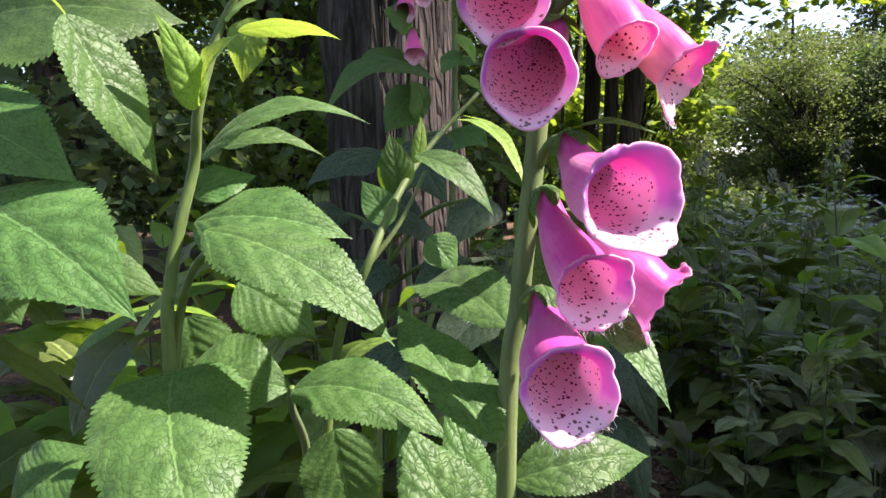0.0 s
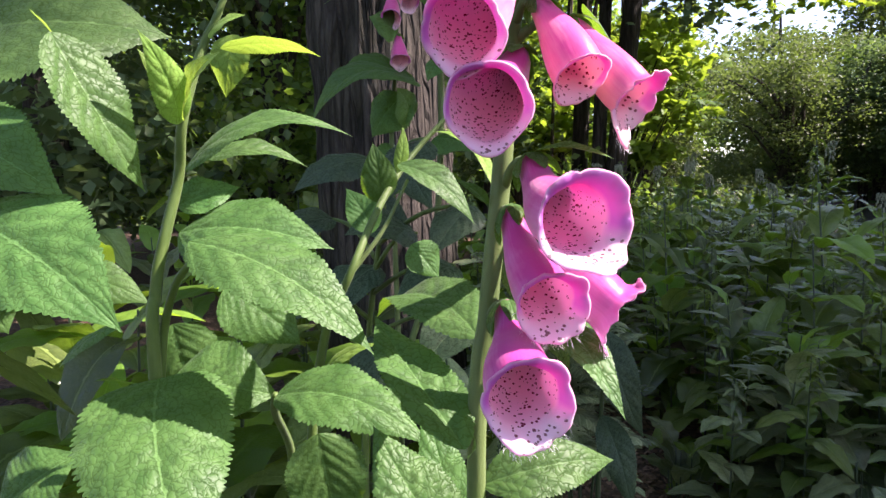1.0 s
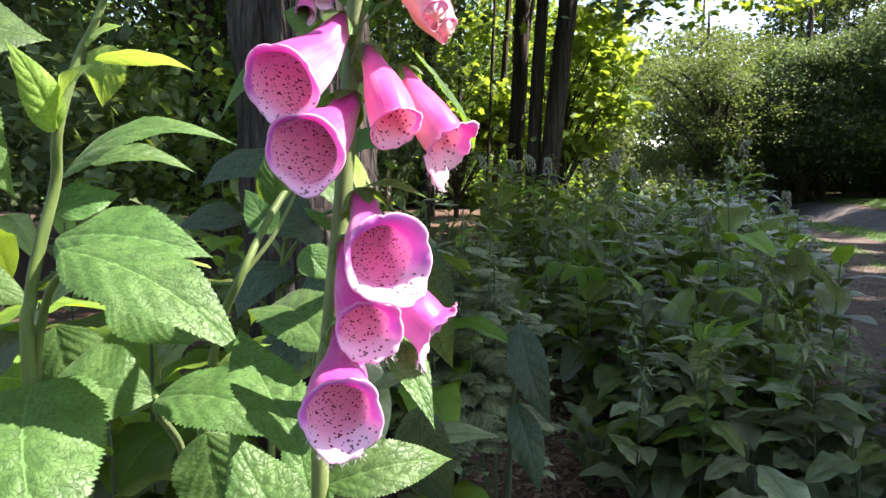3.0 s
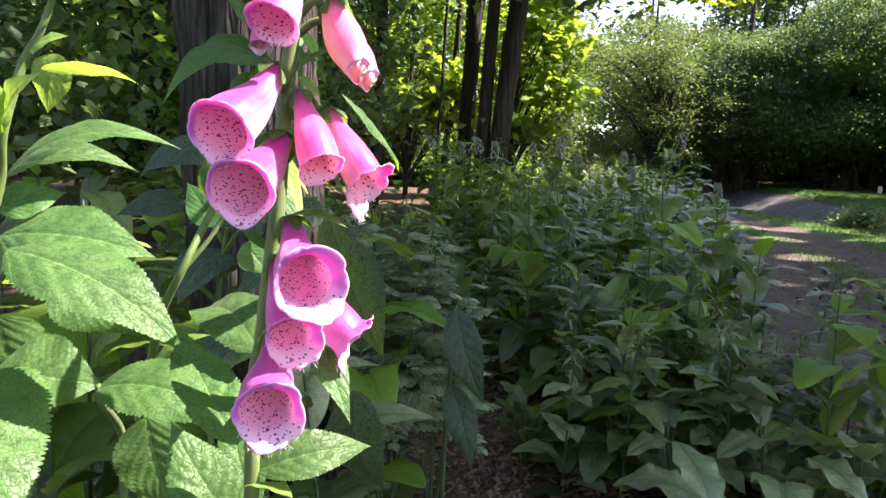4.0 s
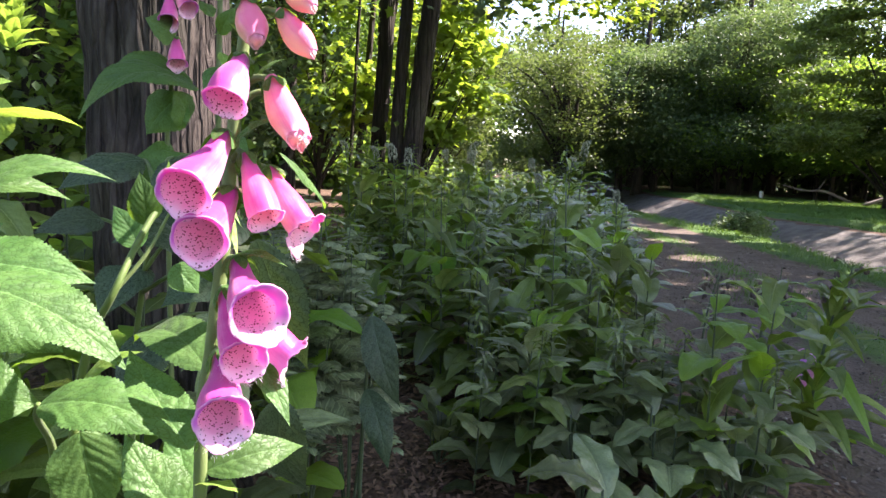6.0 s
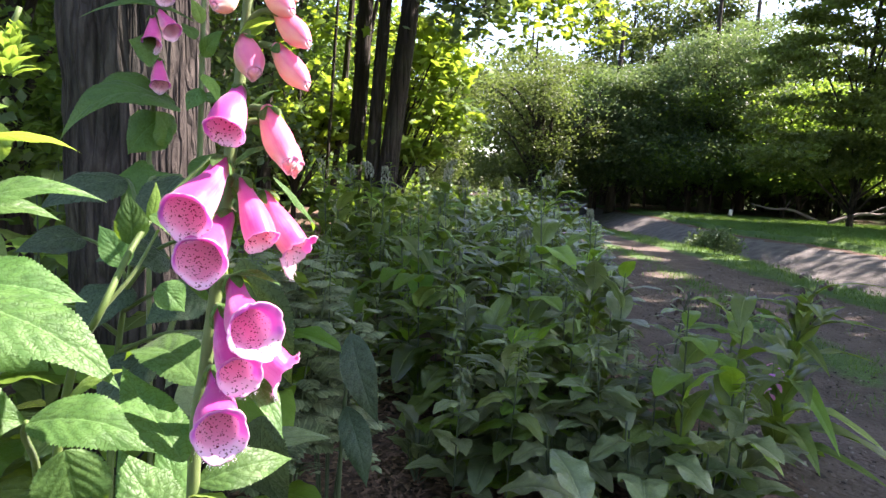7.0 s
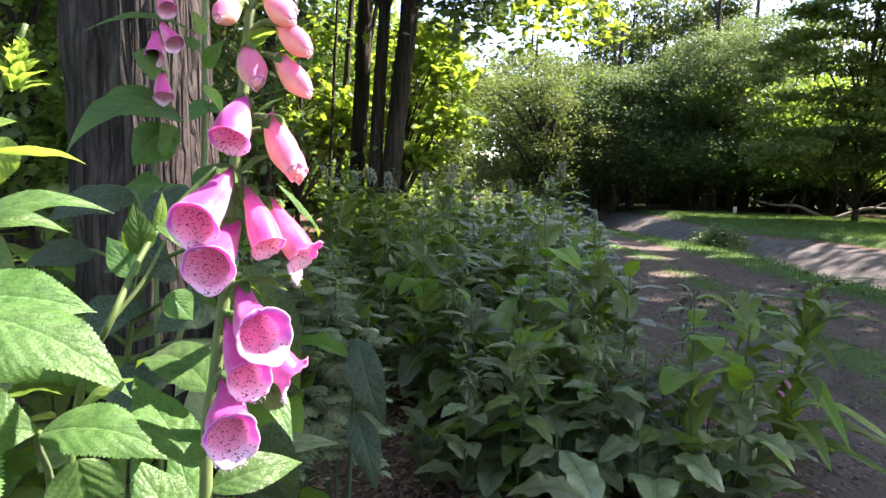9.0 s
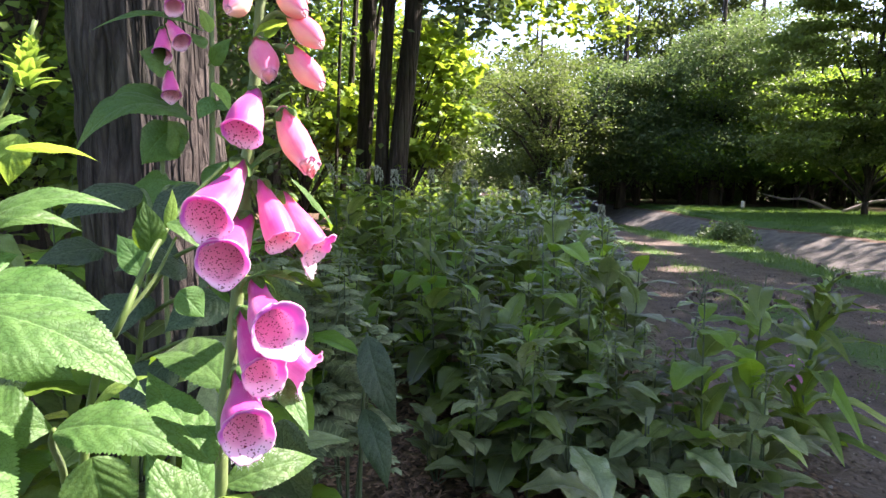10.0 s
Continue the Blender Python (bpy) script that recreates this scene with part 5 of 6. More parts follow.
# plants behind the foxgloves and round the trunk's foot
for n, (x, y, k, s) in enumerate(((-0.45, 0.85, 1, 0.95), (-0.28, 0.75, 2, 1.05), (-0.62, 1.1, 1, 1.1), (-0.12, 0.95, 1, 1.0), (0.08, 0.85, 2, 1.0), (0.15, 1.15, 1, 1.0), (-0.4, 1.3, 1, 1.05), (-0.8, 0.8, 2, 1.15),
                                   (-0.9, 1.6, 1, 1.1), (-0.3, 1.9, 1, 1.0), (0.05, 2.2, 5, 1.0), (-0.7, 2.3, 1, 1.1), (-1.3, 1.5, 1, 1.1), (-0.15, 0.62, 4, 1.2), (-0.4, 0.6, 4, 1.3), (0.0, 0.7, 3, 1.1), (-0.55, 0.62, 1, 1.0), (-0.7, 0.9, 1, 1.1), (-0.33, 0.95, 1, 1.05), (-0.5, 1.5, 1, 1.1), (-1.0, 1.2, 1, 1.15), (-0.25, 0.68, 1, 0.95), (-0.9, 2.0, 2, 1.2), (-0.45, 2.1, 1, 1.15), (-1.4, 2.2, 1, 1.2), (-1.2, 3.0, 1, 1.2), (-0.6, 3.0, 1, 1.2), (0.0, 3.0, 1, 1.1), (-1.8, 2.8, 2, 1.3), (-0.05, 0.62, 2, 0.8))):
    set_out(protos[k], x, y, n * 1.7, s)


# ---- the foxgloves ----
left = thing("foxglove", (-0.16, 0.36, 0), "leafy green foxglove not yet in flower", "foxglove", "foxgloves")
hero = thing("foxglove", (0.015, 0.21, 0), "tall foxglove with magenta spotted bells in sunlight", "foxglove", "foxgloves")
side = thing("foxglove", (-0.10, 0.46, 0), "leafy green foxglove side stalk", "foxglove", "foxgloves")
back = thing("foxglove", (-0.05, 0.86, 0), "smaller foxglove with pink bells before a tree trunk", "foxglove", "foxgloves")
HERO_STEM = [(0.012, 0.212, -0.02), (0.015, 0.21, 0.5), (0.019, 0.205, 0.844), (0.025, 0.205, 0.915), (0.031, 0.205, 0.966), (0.036, 0.205, 1.024), (0.041, 0.205, 1.069), (0.045, 0.205, 1.112), (0.05, 0.206, 1.17), (0.053, 0.206, 1.24)]
tube("stem", HERO_STEM, (0.0040, 0.0038, 0.0034, 0.0034, 0.0034, 0.0033, 0.0029, 0.0026, 0.0021, 0.001), STEM, hero, 14, 8)
tube("stem", [(-0.16, 0.36, -0.02), (-0.155, 0.345, 0.5), (-0.149, 0.325, 0.848), (-0.150, 0.335, 0.905), (-0.145, 0.340, 0.935), (-0.137, 0.345, 0.969), (-0.129, 0.335, 0.998), (-0.118, 0.340, 1.037), (-0.106, 0.340, 1.06), (-0.085, 0.34, 1.115)], (0.0048, 0.0044, 0.0036, 0.0034, 0.0032, 0.003, 0.0028, 0.0025, 0.002, 0.0016), STEM_DARK, left, 12, 8)
tube("stem", [(-0.10, 0.46, -0.02), (-0.10, 0.455, 0.5), (-0.095, 0.450, 0.730), (-0.078, 0.440, 0.846), (-0.053, 0.420, 0.901), (-0.033, 0.460, 0.949), (-0.010, 0.500, 0.986), (0.031, 0.520, 1.030)], (0.0045, 0.004, 0.004, 0.0035, 0.003, 0.0028, 0.0024, 0.0016), STEM_DARK, side, 12, 8)
tube("stem", [(-0.05, 0.86, -0.02), (-0.05, 0.86, 0.6), (-0.050, 0.860, 1.011), (-0.043, 0.860, 1.109), (-0.038, 0.860, 1.189), (-0.041, 0.860, 1.35)], (0.005, 0.004, 0.0035, 0.003, 0.0028, 0.002), STEM, back, 10, 6)
tube("side_stem", [(-0.046, 0.86, 0.7), (0.0, 0.86, 0.85), (0.017, 0.860, 1.004), (0.021, 0.860, 1.154), (0.025, 0.860, 1.34)], (0.005, 0.0045, 0.0045, 0.004, 0.003), STEM, back, 10, 6)
tube("leaf_stalk", [(-0.149, 0.330, 0.855), (-0.144, 0.330, 0.887), (-0.128, 0.315, 0.915), (-0.112, 0.312, 0.928)], (0.0028, 0.0022, 0.002), STEM_DARK, left, 9, 6)
tube("leaf_stalk", [(-0.105, 0.43, 0.60), (-0.101, 0.42, 0.733), (-0.101, 0.420, 0.775), (-0.094, 0.36, 0.824), (-0.088, 0.34, 0.842)], (0.0035, 0.003, 0.003, 0.0025, 0.002), STEM_DARK, left, 9, 6)
tube("leaf_stalk", [(-0.055, 0.422, 0.898), (-0.03, 0.43, 0.93), (-0.012, 0.44, 0.965)], (0.002, 0.0016, 0.0012), STEM, side, 8, 5)
blade(left, (-0.231, 0.300, 0.952), (-0.133, 0.262, 0.898), 0.068, (-0.1, -0.7, 0.7), 0.08, 10)
blade(left, (-0.1439, 0.318, 0.8600), (-0.0993, 0.235, 0.8038), 0.072, (0.32, -0.78, 0.6), 0.10, 8, shape=(0.30, 0.70))
blade(left, (-0.120, 0.310, 0.934), (-0.025, 0.290, 0.877), 0.048, (0.1, -0.55, 0.83), 0.1, 10)
blade(left, (-0.137, 0.340, 0.937), (-0.049, 0.330, 0.926), 0.052, (0, -0.65, 0.75), 0.12, 10)
blade(left, (-0.141, 0.350, 0.952), (-0.107, 0.360, 0.962), 0.027, (0, -0.8, 0.6), 0.1, 10)
blade(left, (-0.088, 0.340, 0.841), (0.002, 0.310, 0.820), 0.043, (0.05, -0.55, 0.85), 0.14, 12)
blade(left, (-0.154, 0.360, 0.848), (-0.091, 0.360, 0.835), 0.060, (0.1, -0.7, 0.7), 0.1, 10)
blade(left, (-0.141, 0.360, 0.971), (-0.042, 0.375, 0.991), 0.030, (0, -0.5, 0.85), 0.2, 14)
blade(left, (-0.133, 0.380, 0.980), (-0.075, 0.400, 0.974), 0.023, (0, -0.5, 0.85), 0.15, 12)
blade(left, (-0.176, 0.300, 1.038), (-0.145, 0.320, 0.960), 0.038, (0.6, -0.55, 0.6), 0.06, 14)
blade(left, (-0.191, 0.310, 1.052), (-0.171, 0.310, 1.021), 0.011, (0.5, 0.3, 0.8), 0.05, 10, LEAF_YOUNG)
blade(left, (-0.270, 0.360, 1.051), (-0.150, 0.380, 1.054), 0.103, (0, -0.8, 0.6), 0.12, 8)
blade(left, (-0.252, 0.310, 1.002), (-0.178, 0.305, 0.958), 0.056, (0, -0.75, 0.65), 0.1, 8)
blade(left, (-0.100, 0.317, 1.032), (-0.048, 0.310, 1.025), 0.015, (0, 0.35, 0.9), 0.12, 14, LEAF_YOUNG)
blade(left, (-0.129, 0.330, 0.996), (-0.134, 0.300, 1.038), 0.020, (0.4, -0.8, 0.3), 0.08, 14, LEAF_YOUNG)
blade(left, (-0.127, 0.330, 0.999), (-0.098, 0.310, 1.029), 0.024, (-0.4, -0.7, 0.5), 0.1, 14, LEAF_YOUNG)
blade(left, (-0.132, 0.330, 1.012), (-0.144, 0.320, 1.034), 0.009, (0.3, -0.8, 0.3), 0.05, 10, LEAF_YOUNG)
blade(left, (-0.114, 0.340, 1.045), (-0.090, 0.330, 1.052), 0.015, (0, -0.7, 0.7), 0.1, 10, LEAF_YOUNG)
blade(left, (-0.254, 0.420, 0.903), (-0.193, 0.420, 0.883), 0.034, (0, -0.7, 0.7), 0.1, 8)
blade(left, (-0.234, 0.380, 0.852), (-0.170, 0.360, 0.886), 0.018, (0, -0.5, 0.8), 0.1, 10)
blade(left, (-0.297, 0.400, 0.745), (-0.250, 0.420, 0.778), 0.065, (0, -0.7, 0.7), 0.1, 8)
blade(left, (-0.274, 0.360, 0.911), (-0.251, 0.360, 0.878), 0.042, (0.1, -0.8, 0.6), 0.05, 8)
blade(left, (-0.170, 0.400, 0.873), (-0.148, 0.400, 0.811), 0.050, (0, -0.9, 0.4), 0.05, 8)
blade(left, (-0.149, 0.440, 0.889), (-0.094, 0.440, 0.846), 0.052, (0, -0.8, 0.5), 0.05, 8)
blade(left, (-0.077, 0.400, 0.794), (-0.061, 0.400, 0.718), 0.055, (0, -0.9, 0.4), 0.05, 8)
blade(left, (-0.096, 0.330, 1.042), (-0.103, 0.330, 1.009), 0.023, (0, -0.7, 0.6), 0.05, 8, LEAF_YOUNG)
blade(side, (-0.019, 0.450, 0.977), (0.035, 0.430, 0.932), 0.028, (0.1, -0.6, 0.8), 0.12, 14)
blade(side, (-0.036, 0.470, 0.949), (-0.039, 0.470, 0.995), 0.028, (0, -0.9, 0.3), 0.05, 10)
blade(side, (0.013, 0.360, 0.993), (0.039, 0.290, 0.946), 0.011, (0.4, -0.6, 0.6), 0.1, 14, LEAF_YOUNG)
blade(side, (0.007, 0.380, 0.993), (0.042, 0.340, 0.963), 0.010, (0.3, -0.5, 0.8), 0.12, 14, LEAF_YOUNG)
blade(side, (-0.020, 0.460, 0.971), (-0.015, 0.460, 1.006), 0.011, (0.3, -0.9, 0.1), 0.05, 10, LEAF_YOUNG)
blade(side, (-0.079, 0.430, 0.826), (-0.033, 0.420, 0.850), 0.014, (0, -0.5, 0.8), 0.1, 12, LEAF_YOUNG)
blade(side, (-0.044, 0.500, 0.924), (-0.068, 0.520, 0.961), 0.029, (0, -0.8, 0.5), 0.05, 10)
blade(side, (-0.011, 0.440, 0.918), (0.009, 0.440, 0.893), 0.029, (0, -0.7, 0.6), 0.05, 10)
blade(hero, (0.015, 0.190, 0.870), (-0.020, 0.255, 0.903), 0.028, (0.25, -0.5, 0.85), 0.05, 12)
blade(hero, (0.022, 0.215, 0.902), (-0.024, 0.300, 0.893), 0.033, (0, -0.45, 0.85), 0.14, 14)
blade(hero, (0.010, 0.210, 0.821), (-0.020, 0.230, 0.864), 0.032, (0.3, -0.75, 0.6), 0.06, 10)
blade(hero, (0.021, 0.205, 0.850), (0.074, 0.222, 0.850), 0.022, (0.1, -0.7, 0.7), 0.16, 14)
blade(hero, (0.046, 0.200, 0.916), (0.061, 0.165, 0.888), 0.016, (0.35, -0.85, 0.3), 0.1, 12)
blade(hero, (0.018, 0.205, 0.844), (0.038, 0.190, 0.844), 0.019, (-0.1, 0.45, 0.8), 0.05, 8, LEAF_YOUNG)
blade(hero, (0.036, 0.195, 0.966), (0.060, 0.172, 0.964), 0.008, (0, -0.35, 0.9), 0.12, 16)
blade(hero, (0.015, 0.240, 0.807), (-0.001, 0.270, 0.862), 0.022, (0.2, -0.8, 0.5), 0.05, 8)
blade(hero, (0.055, 0.400, 0.946), (0.100, 0.420, 0.826), 0.050, (-0.55, -0.83, 0.0), 0.06, 12, LEAF_SHADED)
blade(hero, (0.082, 0.500, 0.768), (0.116, 0.540, 0.641), 0.060, (-0.5, -0.85, 0.1), 0.1, 10, LEAF_SHADED)
blade(hero, (0.041, 0.205, 1.087), (0.059, 0.195, 1.096), 0.014, (-0.1, 0.2, 0.9), 0.1, 14, LEAF_YOUNG)
blade(hero, (0.044, 0.200, 1.059), (0.058, 0.190, 1.064), 0.008, (0, -0.3, 0.9), 0.1, 14)
blade(hero, (0.035, 0.200, 1.019), (0.057, 0.185, 1.033), 0.009, (-0.2, -0.5, 0.8), 0.08, 14)
blade(hero, (0.026, 0.205, 0.951), (0.015, 0.210, 0.960), 0.006, (0, -0.4, 0.9), 0.1, 14)
blade(hero, (0.058, 0.200, 1.016), (0.089, 0.260, 0.983), 0.018, (0.3, -0.6, 0.7), 0.05, 12)
blade(hero, (0.016, 0.200, 0.863), (0.018, 0.190, 0.875), 0.003, (0.5, -0.7, 0.3), 0.1, 10)
blade(back, (0.023, 0.800, 1.147), (0.044, 0.780, 1.104), 0.021, (0.2, -0.6, 0.7), 0.1, 12, LEAF_YOUNG)
blade(back, (0.021, 0.820, 1.218), (0.006, 0.820, 1.250), 0.020, (0, -0.7, 0.6), 0.1, 12, LEAF_YOUNG)
blade(back, (0.023, 0.800, 1.170), (0.048, 0.780, 1.205), 0.023, (0.4, -0.6, 0.6), 0.1, 12)
blade(back, (0.025, 0.700, 1.078), (0.048, 0.680, 1.052), 0.020, (0.3, -0.5, 0.8), 0.1, 12, LEAF_YOUNG)
blade(back, (0.021, 0.800, 1.127), (0.002, 0.780, 1.093), 0.026, (0, -0.8, 0.5), 0.05, 10)
blade(hero, (0.045, 0.207, 1.050), (0.061, 0.200, 1.062), 0.008, (0.1, -0.4, 0.9), 0.12, 14)
blade(hero, (0.041, 0.210, 1.036), (0.030, 0.220, 1.045), 0.008, (0.2, -0.5, 0.8), 0.1, 14)
blade(hero, (0.042, 0.207, 1.069), (0.034, 0.210, 1.078), 0.006, (0.2, -0.4, 0.9), 0.1, 14, LEAF_YOUNG)
blade(back, (-0.007, 0.850, 1.101), (-0.151, 0.800, 1.043), 0.073, (0, -0.5, 0.85), 0.28, 14)
blade(back, (-0.015, 0.860, 1.111), (-0.132, 0.840, 1.097), 0.071, (0, -0.6, 0.8), 0.2, 14)
blade(back, (-0.035, 0.840, 1.172), (-0.071, 0.820, 1.185), 0.051, (-0.2, -0.8, 0.4), 0.03, 8)
blade(back, (-0.030, 0.850, 1.089), (-0.076, 0.850, 1.032), 0.075, (-0.2, -0.8, 0.5), 0.05, 8)
blade(back, (0.013, 0.880, 1.231), (-0.136, 0.860, 1.213), 0.039, (0, -0.4, 0.9), 0.15, 14)
blade(back, (-0.031, 0.850, 0.991), (-0.088, 0.830, 1.002), 0.070, (0, -0.7, 0.7), 0.1, 8)
blade(back, (-0.006, 0.800, 1.005), (-0.077, 0.750, 0.938), 0.074, (-0.2, -0.85, 0.4), 0.06, 10)
blade(back, (0.008, 0.850, 1.029), (0.062, 0.820, 1.006), 0.064, (0.1, -0.7, 0.7), 0.1, 10)
blade(back, (0.017, 0.850, 1.177), (0.047, 0.820, 1.191), 0.024, (0, -0.5, 0.8), 0.1, 10)
blade(back, (0.016, 0.850, 1.120), (0.055, 0.820, 1.112), 0.037, (0, -0.5, 0.8), 0.1, 10)
blade(back, (0.013, 0.850, 1.201), (-0.006, 0.850, 1.222), 0.029, (0, -0.5, 0.8), 0.1, 10)
blade(back, (-0.023, 0.850, 1.053), (-0.039, 0.820, 1.094), 0.055, (0, -0.7, 0.7), 0.1, 10)
# the foxglove behind them: dark leaves on short stalks, shade put into their colour
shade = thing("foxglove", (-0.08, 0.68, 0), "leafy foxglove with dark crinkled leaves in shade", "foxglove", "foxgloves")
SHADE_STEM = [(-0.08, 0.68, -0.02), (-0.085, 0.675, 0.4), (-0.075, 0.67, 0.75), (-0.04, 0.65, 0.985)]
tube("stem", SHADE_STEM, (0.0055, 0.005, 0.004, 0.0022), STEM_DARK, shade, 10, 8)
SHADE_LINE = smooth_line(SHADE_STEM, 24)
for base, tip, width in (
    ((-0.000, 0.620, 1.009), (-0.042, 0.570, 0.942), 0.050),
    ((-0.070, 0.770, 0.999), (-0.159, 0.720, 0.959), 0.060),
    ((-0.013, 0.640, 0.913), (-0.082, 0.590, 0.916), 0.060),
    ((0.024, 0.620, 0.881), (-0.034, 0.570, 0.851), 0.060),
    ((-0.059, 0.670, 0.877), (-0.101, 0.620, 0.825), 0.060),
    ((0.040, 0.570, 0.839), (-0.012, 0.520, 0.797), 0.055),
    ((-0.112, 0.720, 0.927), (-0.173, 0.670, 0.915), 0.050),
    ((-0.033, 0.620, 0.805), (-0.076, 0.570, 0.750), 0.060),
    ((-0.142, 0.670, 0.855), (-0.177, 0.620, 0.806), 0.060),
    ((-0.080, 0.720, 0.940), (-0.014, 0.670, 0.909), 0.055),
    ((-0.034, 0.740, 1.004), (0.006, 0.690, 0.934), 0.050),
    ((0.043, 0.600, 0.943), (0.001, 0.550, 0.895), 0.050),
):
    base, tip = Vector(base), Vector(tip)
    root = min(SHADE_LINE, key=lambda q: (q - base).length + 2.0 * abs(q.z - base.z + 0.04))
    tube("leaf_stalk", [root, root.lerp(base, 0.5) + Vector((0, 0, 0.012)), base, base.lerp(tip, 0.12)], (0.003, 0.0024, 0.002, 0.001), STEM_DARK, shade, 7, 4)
    blade(shade, base, tip, width, (-0.25, -0.75, 0.6), 0.12, 10, LEAF_SHADED)
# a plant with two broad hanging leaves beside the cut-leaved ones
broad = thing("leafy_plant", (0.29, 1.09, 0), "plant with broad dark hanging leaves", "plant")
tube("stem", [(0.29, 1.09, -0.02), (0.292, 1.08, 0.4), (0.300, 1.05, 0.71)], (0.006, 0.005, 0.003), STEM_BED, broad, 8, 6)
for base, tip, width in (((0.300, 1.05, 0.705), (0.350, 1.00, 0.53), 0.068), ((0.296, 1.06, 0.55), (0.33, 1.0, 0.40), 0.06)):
    blade(broad, base, tip, width, (-0.2, -0.85, 0.45), 0.12, 10, LEAF_SHADED)
# bells of the tall foxglove: foot, mouth, width, where the stalk leaves the stem
open_bell(hero, (0.0300, 0.193, 0.9190), (0.0302, 0.157, 0.8995), (0.10, -0.95, -0.28), 0.0103, (0.024, 0.205, 0.908), 0.0044, 0.9, (0.12, -0.45, -0.88), True, skew=0.3)
open_bell(hero, (0.0320, 0.195, 0.9500), (0.0385, 0.166, 0.9243), (0.16, -0.86, -0.45), 0.0084, (0.029, 0.205, 0.942), 0.0042, 0.7, (0.1, -0.45, -0.88), True, skew=0.5)
open_bell(hero, (0.0375, 0.189, 0.9660), (0.0440, 0.154, 0.9480), (0.24, -0.95, -0.12), 0.0098, (0.031, 0.204, 0.957), 0.0054, 0.8, (0.2, -0.55, -0.8), skew=0.5)
open_bell(hero, (0.0470, 0.198, 0.9420), (0.0600, 0.180, 0.9200), (0.72, -0.22, -0.66), 0.0085, (0.030, 0.206, 0.936), 0.0062, 0.9, (0.35, -0.4, -0.85), True)
open_bell(hero, (0.0346, 0.190, 0.9990), (0.0216, 0.160, 0.9790), (-0.16, -0.93, -0.32), 0.0107, (0.034, 0.203, 0.990), 0.0024, 0.7, (-0.25, -0.5, -0.83), skew=0.4)
open_bell(hero, (0.0330, 0.190, 1.0250), (0.0158, 0.160, 0.9990), (-0.30, -0.86, -0.42), 0.0100, (0.036, 0.203, 1.016), 0.0028, 0.7, (-0.35, -0.5, -0.8), skew=0.2)
open_bell(hero, (0.0520, 0.194, 1.0090), (0.0665, 0.177, 0.9835), (0.50, -0.45, -0.74), 0.0074, (0.036, 0.205, 1.006), 0.0054, 1.0, None, True, PETAL_ROSE)
open_bell(hero, (0.0410, 0.191, 1.0150), (0.0495, 0.169, 0.9880), (0.25, -0.52, -0.82), 0.0076, (0.036, 0.203, 1.012), 0.0020, 0.9, None, False, PETAL_ROSE)
open_bell(hero, (0.0405, 0.193, 1.0600), (0.0325, 0.172, 1.0385), (-0.25, -0.52, -0.82), 0.0086, (0.040, 0.204, 1.054), 0.0022, 0.6)
bell(hero, (0.053, 0.195, 1.052), (0.063, 0.178, 1.024), 0.0215, (0.040, 0.205, 1.046), closed=0.55)
bell(hero, (0.056, 0.203, 1.045), (0.068, 0.190, 1.022), 0.020, (0.040, 0.206, 1.040), closed=0.55)
bell(hero, (0.042, 0.199, 1.086), (0.046, 0.186, 1.067), 0.0207, (0.042, 0.205, 1.082), closed=0.6)
bell(hero, (0.057, 0.196, 1.083), (0.071, 0.181, 1.063), 0.0183, (0.043, 0.205, 1.078), closed=0.75)
bell(hero, (0.058, 0.196, 1.100), (0.071, 0.181, 1.083), 0.0183, (0.044, 0.205, 1.094), closed=0.75)
bell(hero, (0.052, 0.199, 1.112), (0.063, 0.181, 1.097), 0.0171, (0.045, 0.205, 1.106), closed=0.75)
bell(hero, (0.038, 0.200, 1.109), (0.028, 0.186, 1.096), 0.0171, (0.045, 0.205, 1.104), closed=0.75)
for k in range(10):
    z = 1.118 + 0.012 * k
    w = k * 2.3
    d = Vector((math.cos(w), math.sin(w), -0.4)) * (0.014 - 0.0009 * k)
    foot = Vector((0.046, 0.205, z)) + d * 0.6
    bell(hero, foot, foot + d, 0.010 - 0.0005 * k, (0.046, 0.205, z + 0.003), closed=0.85)
# bells of the smaller foxglove
for foot, mouth, facing in (((-0.036, 0.85, 1.285), (-0.026, 0.832, 1.252), (0.2, -0.6, -0.8)), ((-0.036, 0.85, 1.235), (-0.018, 0.832, 1.206), (0.4, -0.6, -0.7)), ((-0.042, 0.85, 1.225), (-0.043, 0.828, 1.186), (-0.1, -0.6, -0.8)), ((-0.036, 0.85, 1.168), (-0.033, 0.832, 1.132), (0.1, -0.45, -0.9))):
    open_bell(back, foot, mouth, facing, 0.0115, (-0.040, 0.86, foot[2]), 0.004, 0.8, skin=PETAL_ROSE)
# the bud cluster at the top of the leafy foxglove
for k in range(34):
    t = k / 33
    w = k * 2.4
    out = Vector((math.cos(w) * (1.0 - 0.75 * t), math.sin(w) * (1.0 - 0.75 * t), 0.35 + 0.9 * t)).normalized()
    base = Vector((-0.093 + 0.005 * t, 0.34, 1.070 + 0.020 * t)) + out * 0.003
    blade(left, base, base + out * (0.020 - 0.006 * t), 0.0085, Vector((-out.x, -out.y, 0.8)), 0.12, 22, LEAF_YOUNG, (0.5, 0.9), "bud")


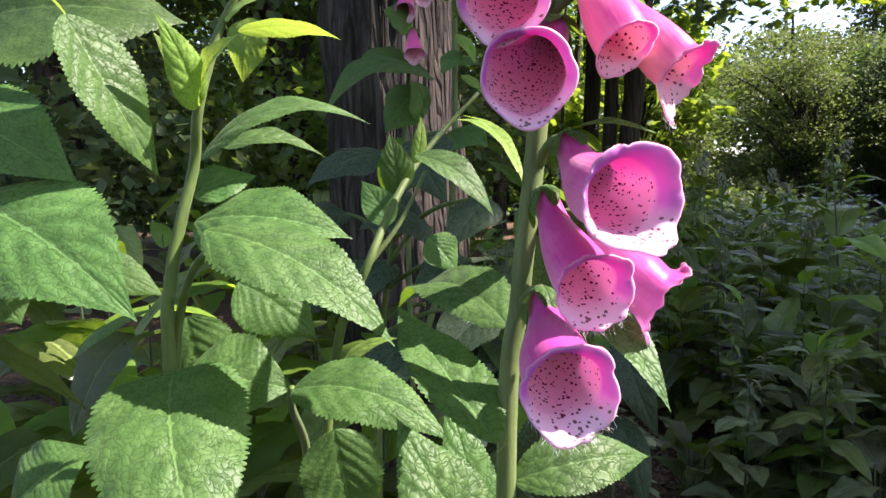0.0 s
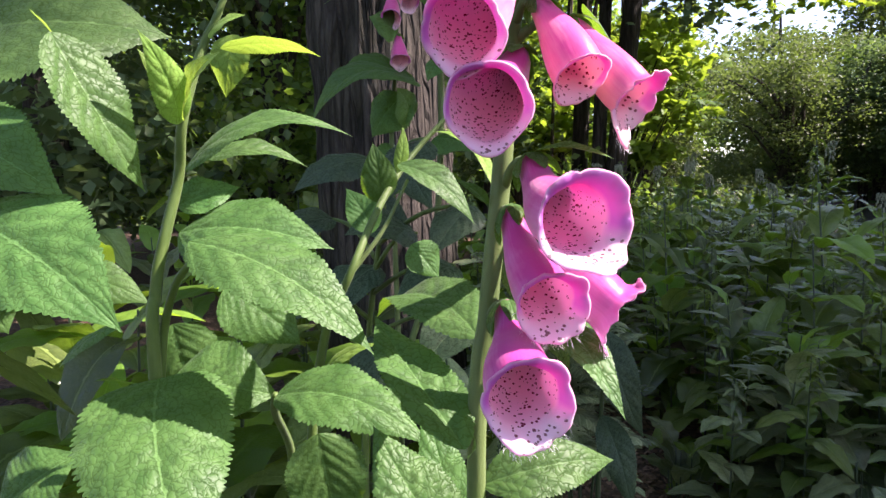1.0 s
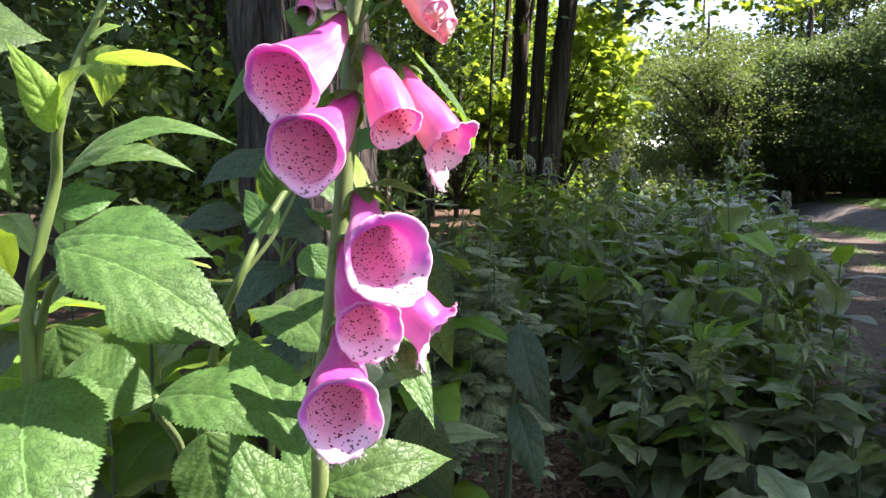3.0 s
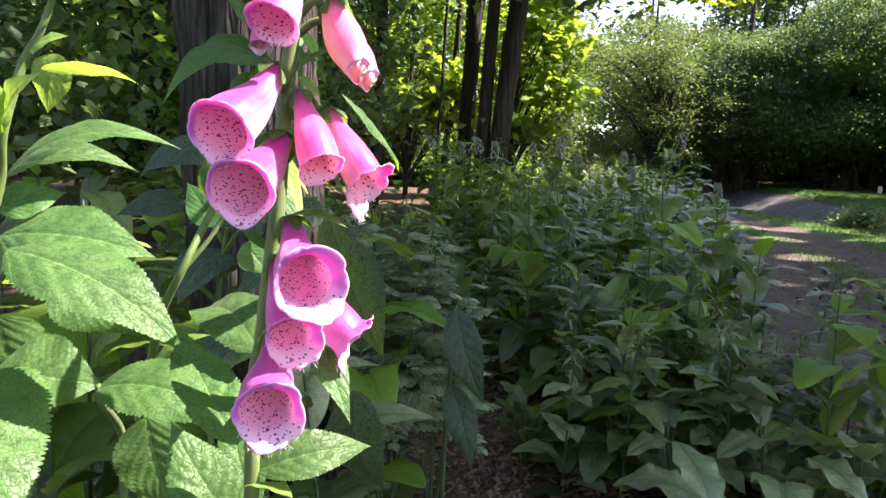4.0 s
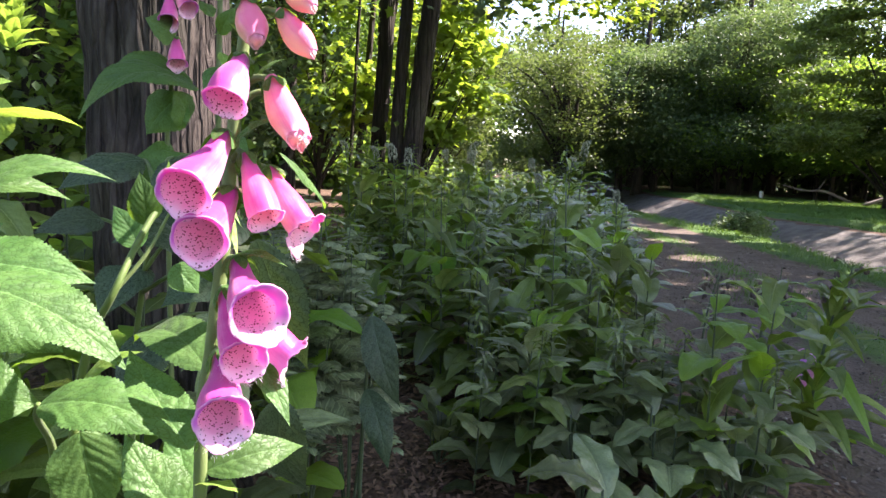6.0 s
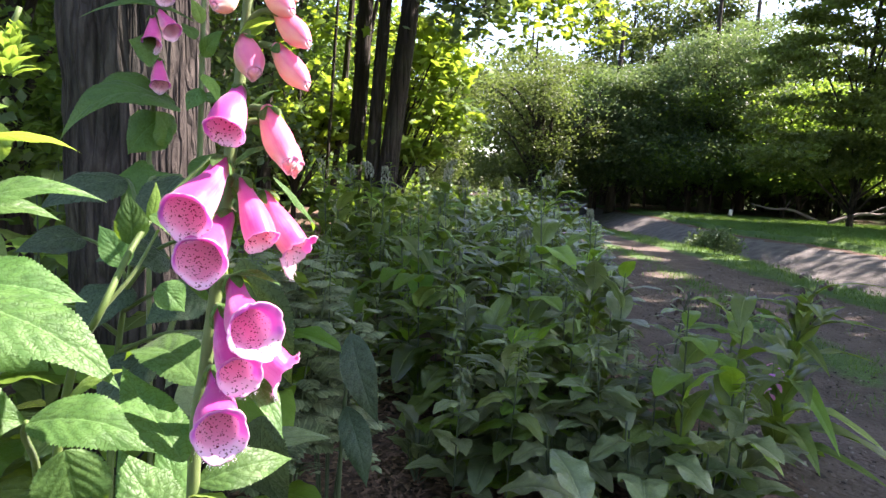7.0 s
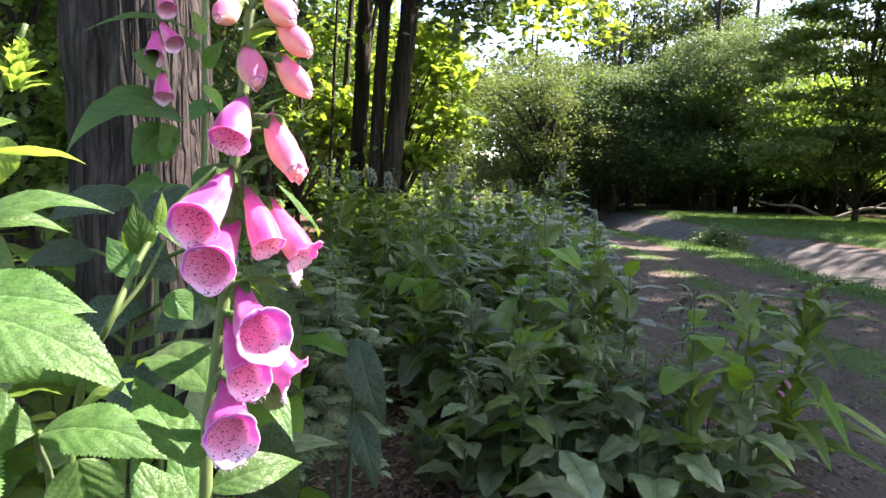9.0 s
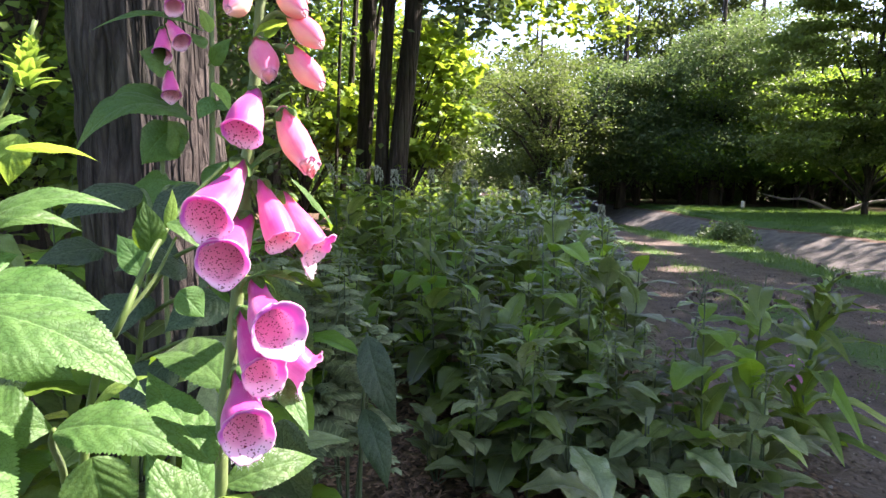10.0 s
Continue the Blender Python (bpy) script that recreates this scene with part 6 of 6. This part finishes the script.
# ---- small things ----
def chips():
    """Bark chips and dead leaves on the bare patch of the bed."""
    rnd = random.Random(5)
    verts, faces = [], []
    for _ in range(2600):
        x, y = rnd.gauss(0.5, 0.32), rnd.gauss(1.75, 0.42)
        z = land(x, y)[0]
        m = Matrix.Translation((x, y, z + 0.004)) @ Euler((rnd.gauss(0, 0.35), rnd.gauss(0, 0.35), rnd.uniform(0, 6.3))).to_matrix().to_4x4()
        a, b, c = rnd.uniform(0.006, 0.02), rnd.uniform(0.003, 0.008), rnd.uniform(0.001, 0.003)
        n = len(verts)
        verts += [m @ Vector(q) for q in ((-a, -b * 0.6, 0), (a, -b, 0), (a * 0.8, b, 0), (-a, b * 0.7, 0), (-a * 0.8, -b * 0.4, c), (a * 0.8, -b * 0.6, c), (a * 0.6, b * 0.6, c), (-a * 0.7, b * 0.4, c))]
        faces += [tuple(n + i for i in f) for f in ((4, 5, 6, 7), (0, 1, 5, 4), (1, 2, 6, 5), (2, 3, 7, 6), (3, 0, 4, 7))]
    tagged(new("bark_mulch", mesh_of("bark_mulch", verts, faces, [WOODCHIP], smooth=False)), "brown bark chips and dry litter on the bed", "mulch", kind="stuff")


def track_litter():
    """Small stones, twigs and dry crumbs on the bare track."""
    rnd = random.Random(15)
    verts, faces = [], []
    made = 0
    while made < 5200:
        y = 0.7 + 6.5 * rnd.random() ** 1.7
        x = rnd.uniform(along(y, TRACK_LEFT) - 0.25, along(y, TRACK_RIGHT))
        if noise.noise(Vector((x * 1.7, y * 1.7, 2.0))) < rnd.uniform(-0.5, 0.3):
            continue
        made += 1
        z = land(x, y)[0]
        m = Matrix.Translation((x, y, z + 0.002)) @ Euler((rnd.gauss(0, 0.4), rnd.gauss(0, 0.4), rnd.uniform(0, 6.3))).to_matrix().to_4x4()
        a = rnd.uniform(0.003, 0.011) * (2.2 if rnd.random() < 0.08 else 1)
        b, c = a * rnd.uniform(0.25, 0.9), a * rnd.uniform(0.2, 0.5)
        n = len(verts)
        verts += [m @ Vector(q) for q in ((-a, -b * 0.6, -c), (a, -b, -c), (a * 0.8, b, -c), (-a, b * 0.7, -c), (-a * 0.6, -b * 0.4, c), (a * 0.6, -b * 0.5, c), (a * 0.5, b * 0.5, c), (-a * 0.6, b * 0.4, c))]
        faces += [tuple(n + i for i in f) for f in ((4, 5, 6, 7), (0, 1, 5, 4), (1, 2, 6, 5), (2, 3, 7, 6), (3, 0, 4, 7))]
    tagged(new("track_litter", mesh_of("track_litter", verts, faces, [CRUMBS], smooth=False)), "small stones and dry crumbs on the bare track", "litter", kind="stuff")


chips()
track_litter()


def grass():
    """Turf blades on the verges, the middle strip and the lawn."""
    rnd = random.Random(6)
    verts, faces = [], []
    made = 0
    while made < 60000:
        d = rnd.uniform(2.0, 27) ** 1.0
        a = rnd.uniform(0.3, 1.15)
        x, y = d * math.sin(a), d * math.cos(a)
        z, soil, lawn, bank = land(x, y)
        if bank > 0.5 or rnd.random() > lawn * lawn * 1.1 or noise.noise(Vector((x * 1.3, y * 1.3, 7))) < -0.15 - 0.6 * (lawn - 0.5):
            continue
        h = rnd.uniform(0.02, 0.055) * (1 + d / 30)
        w = 0.0018 * (1 + d / 6)
        t = rnd.uniform(0, 6.28)
        dx, dy = math.cos(t), math.sin(t)
        n = len(verts)
        verts += [(x - dy * w, y + dx * w, z - 0.004), (x + dy * w, y - dx * w, z - 0.004), (x + dx * h * 0.7, y + dy * h * 0.7, z + h)]
        faces.append((n, n + 1, n + 2))
        made += 1
    tagged(new("grass", mesh_of("grass", verts, faces, [GRASS], smooth=False)), "short green grass on the verge and lawn", "grass", kind="stuff")


grass()


def shrub(name, place, size, leaves, leaf, mat, label, seed):
    rnd = np.random.RandomState(seed)
    ob = thing(name, place, label, "shrub")
    base = Vector(place)
    lv, lf, centres = [], [], []
    for k in range(26):
        d = Vector((rnd.normal(), rnd.normal(), abs(rnd.normal()) * 0.8 + 0.2)).normalized()
        e = base + Vector((d.x * size[0], d.y * size[1], d.z * size[2]))
        centres.append(np.array(e))
        v, f = tube_data(smooth_line([base, base.lerp(e, 0.5) + Vector((0, 0, 0.05)), e], 3), (0.012, 0.008, 0.003), 5, len(lv))
        lv += v
        lf += f
    part("twig", mesh_of("twig", lv, lf, [BARK_FAR]), ob)
    p, d, s, nrm = scatter(rnd, centres, (0.09, 0.09, 0.06), leaves // 26, leaf)
    leaf_cloud("foliage", p, d, s, nrm, mat, ob)


shrub("shrub", (8.75, 8.6, -0.05), (0.42, 0.4, 0.32), 3200, 0.05, CROWN_DARK, "small round shrub on the ditch edge", 31)
post = thing("post", (18.6, 17.75, 0.05), "short pale wooden marker post on the lawn", "post")
v, f = tube_data([Vector((18.6, 17.75, z)) for z in (0.0, 0.1, 0.3, 0.36, 0.38)], (0.075, 0.07, 0.07, 0.07, 0.05), 8)
part("shaft", mesh_of("shaft", v, f, [STAKE]), post)
for k, (x, y, ln, a) in enumerate(((19.6, 14.6, 2.6, -0.35), (21.2, 16.2, 2.4, 2.7))):
    ob = thing("fallen_branch", (x, y, 0.1), "grey fallen branch lying at the wood's edge", "branch", "fallen branches")
    e = Vector((math.cos(a), math.sin(a), 0.22)) * ln
    b = Vector((x, y, 0.12))
    tube("bough", [b, b + e * 0.4 + Vector((0, 0, 0.15)), b + e * 0.7, b + e], (0.06, 0.05, 0.035, 0.015), DEADWOOD, ob, 7, 5, "", 0.2)
    tube("twig", [b + e * 0.5 + Vector((0, 0, 0.1)), b + e * 0.6 + Vector((0.2, -0.3, 0.35)), b + e * 0.7 + Vector((0.3, -0.6, 0.5))], (0.025, 0.018, 0.006), DEADWOOD, ob, 6, 4)
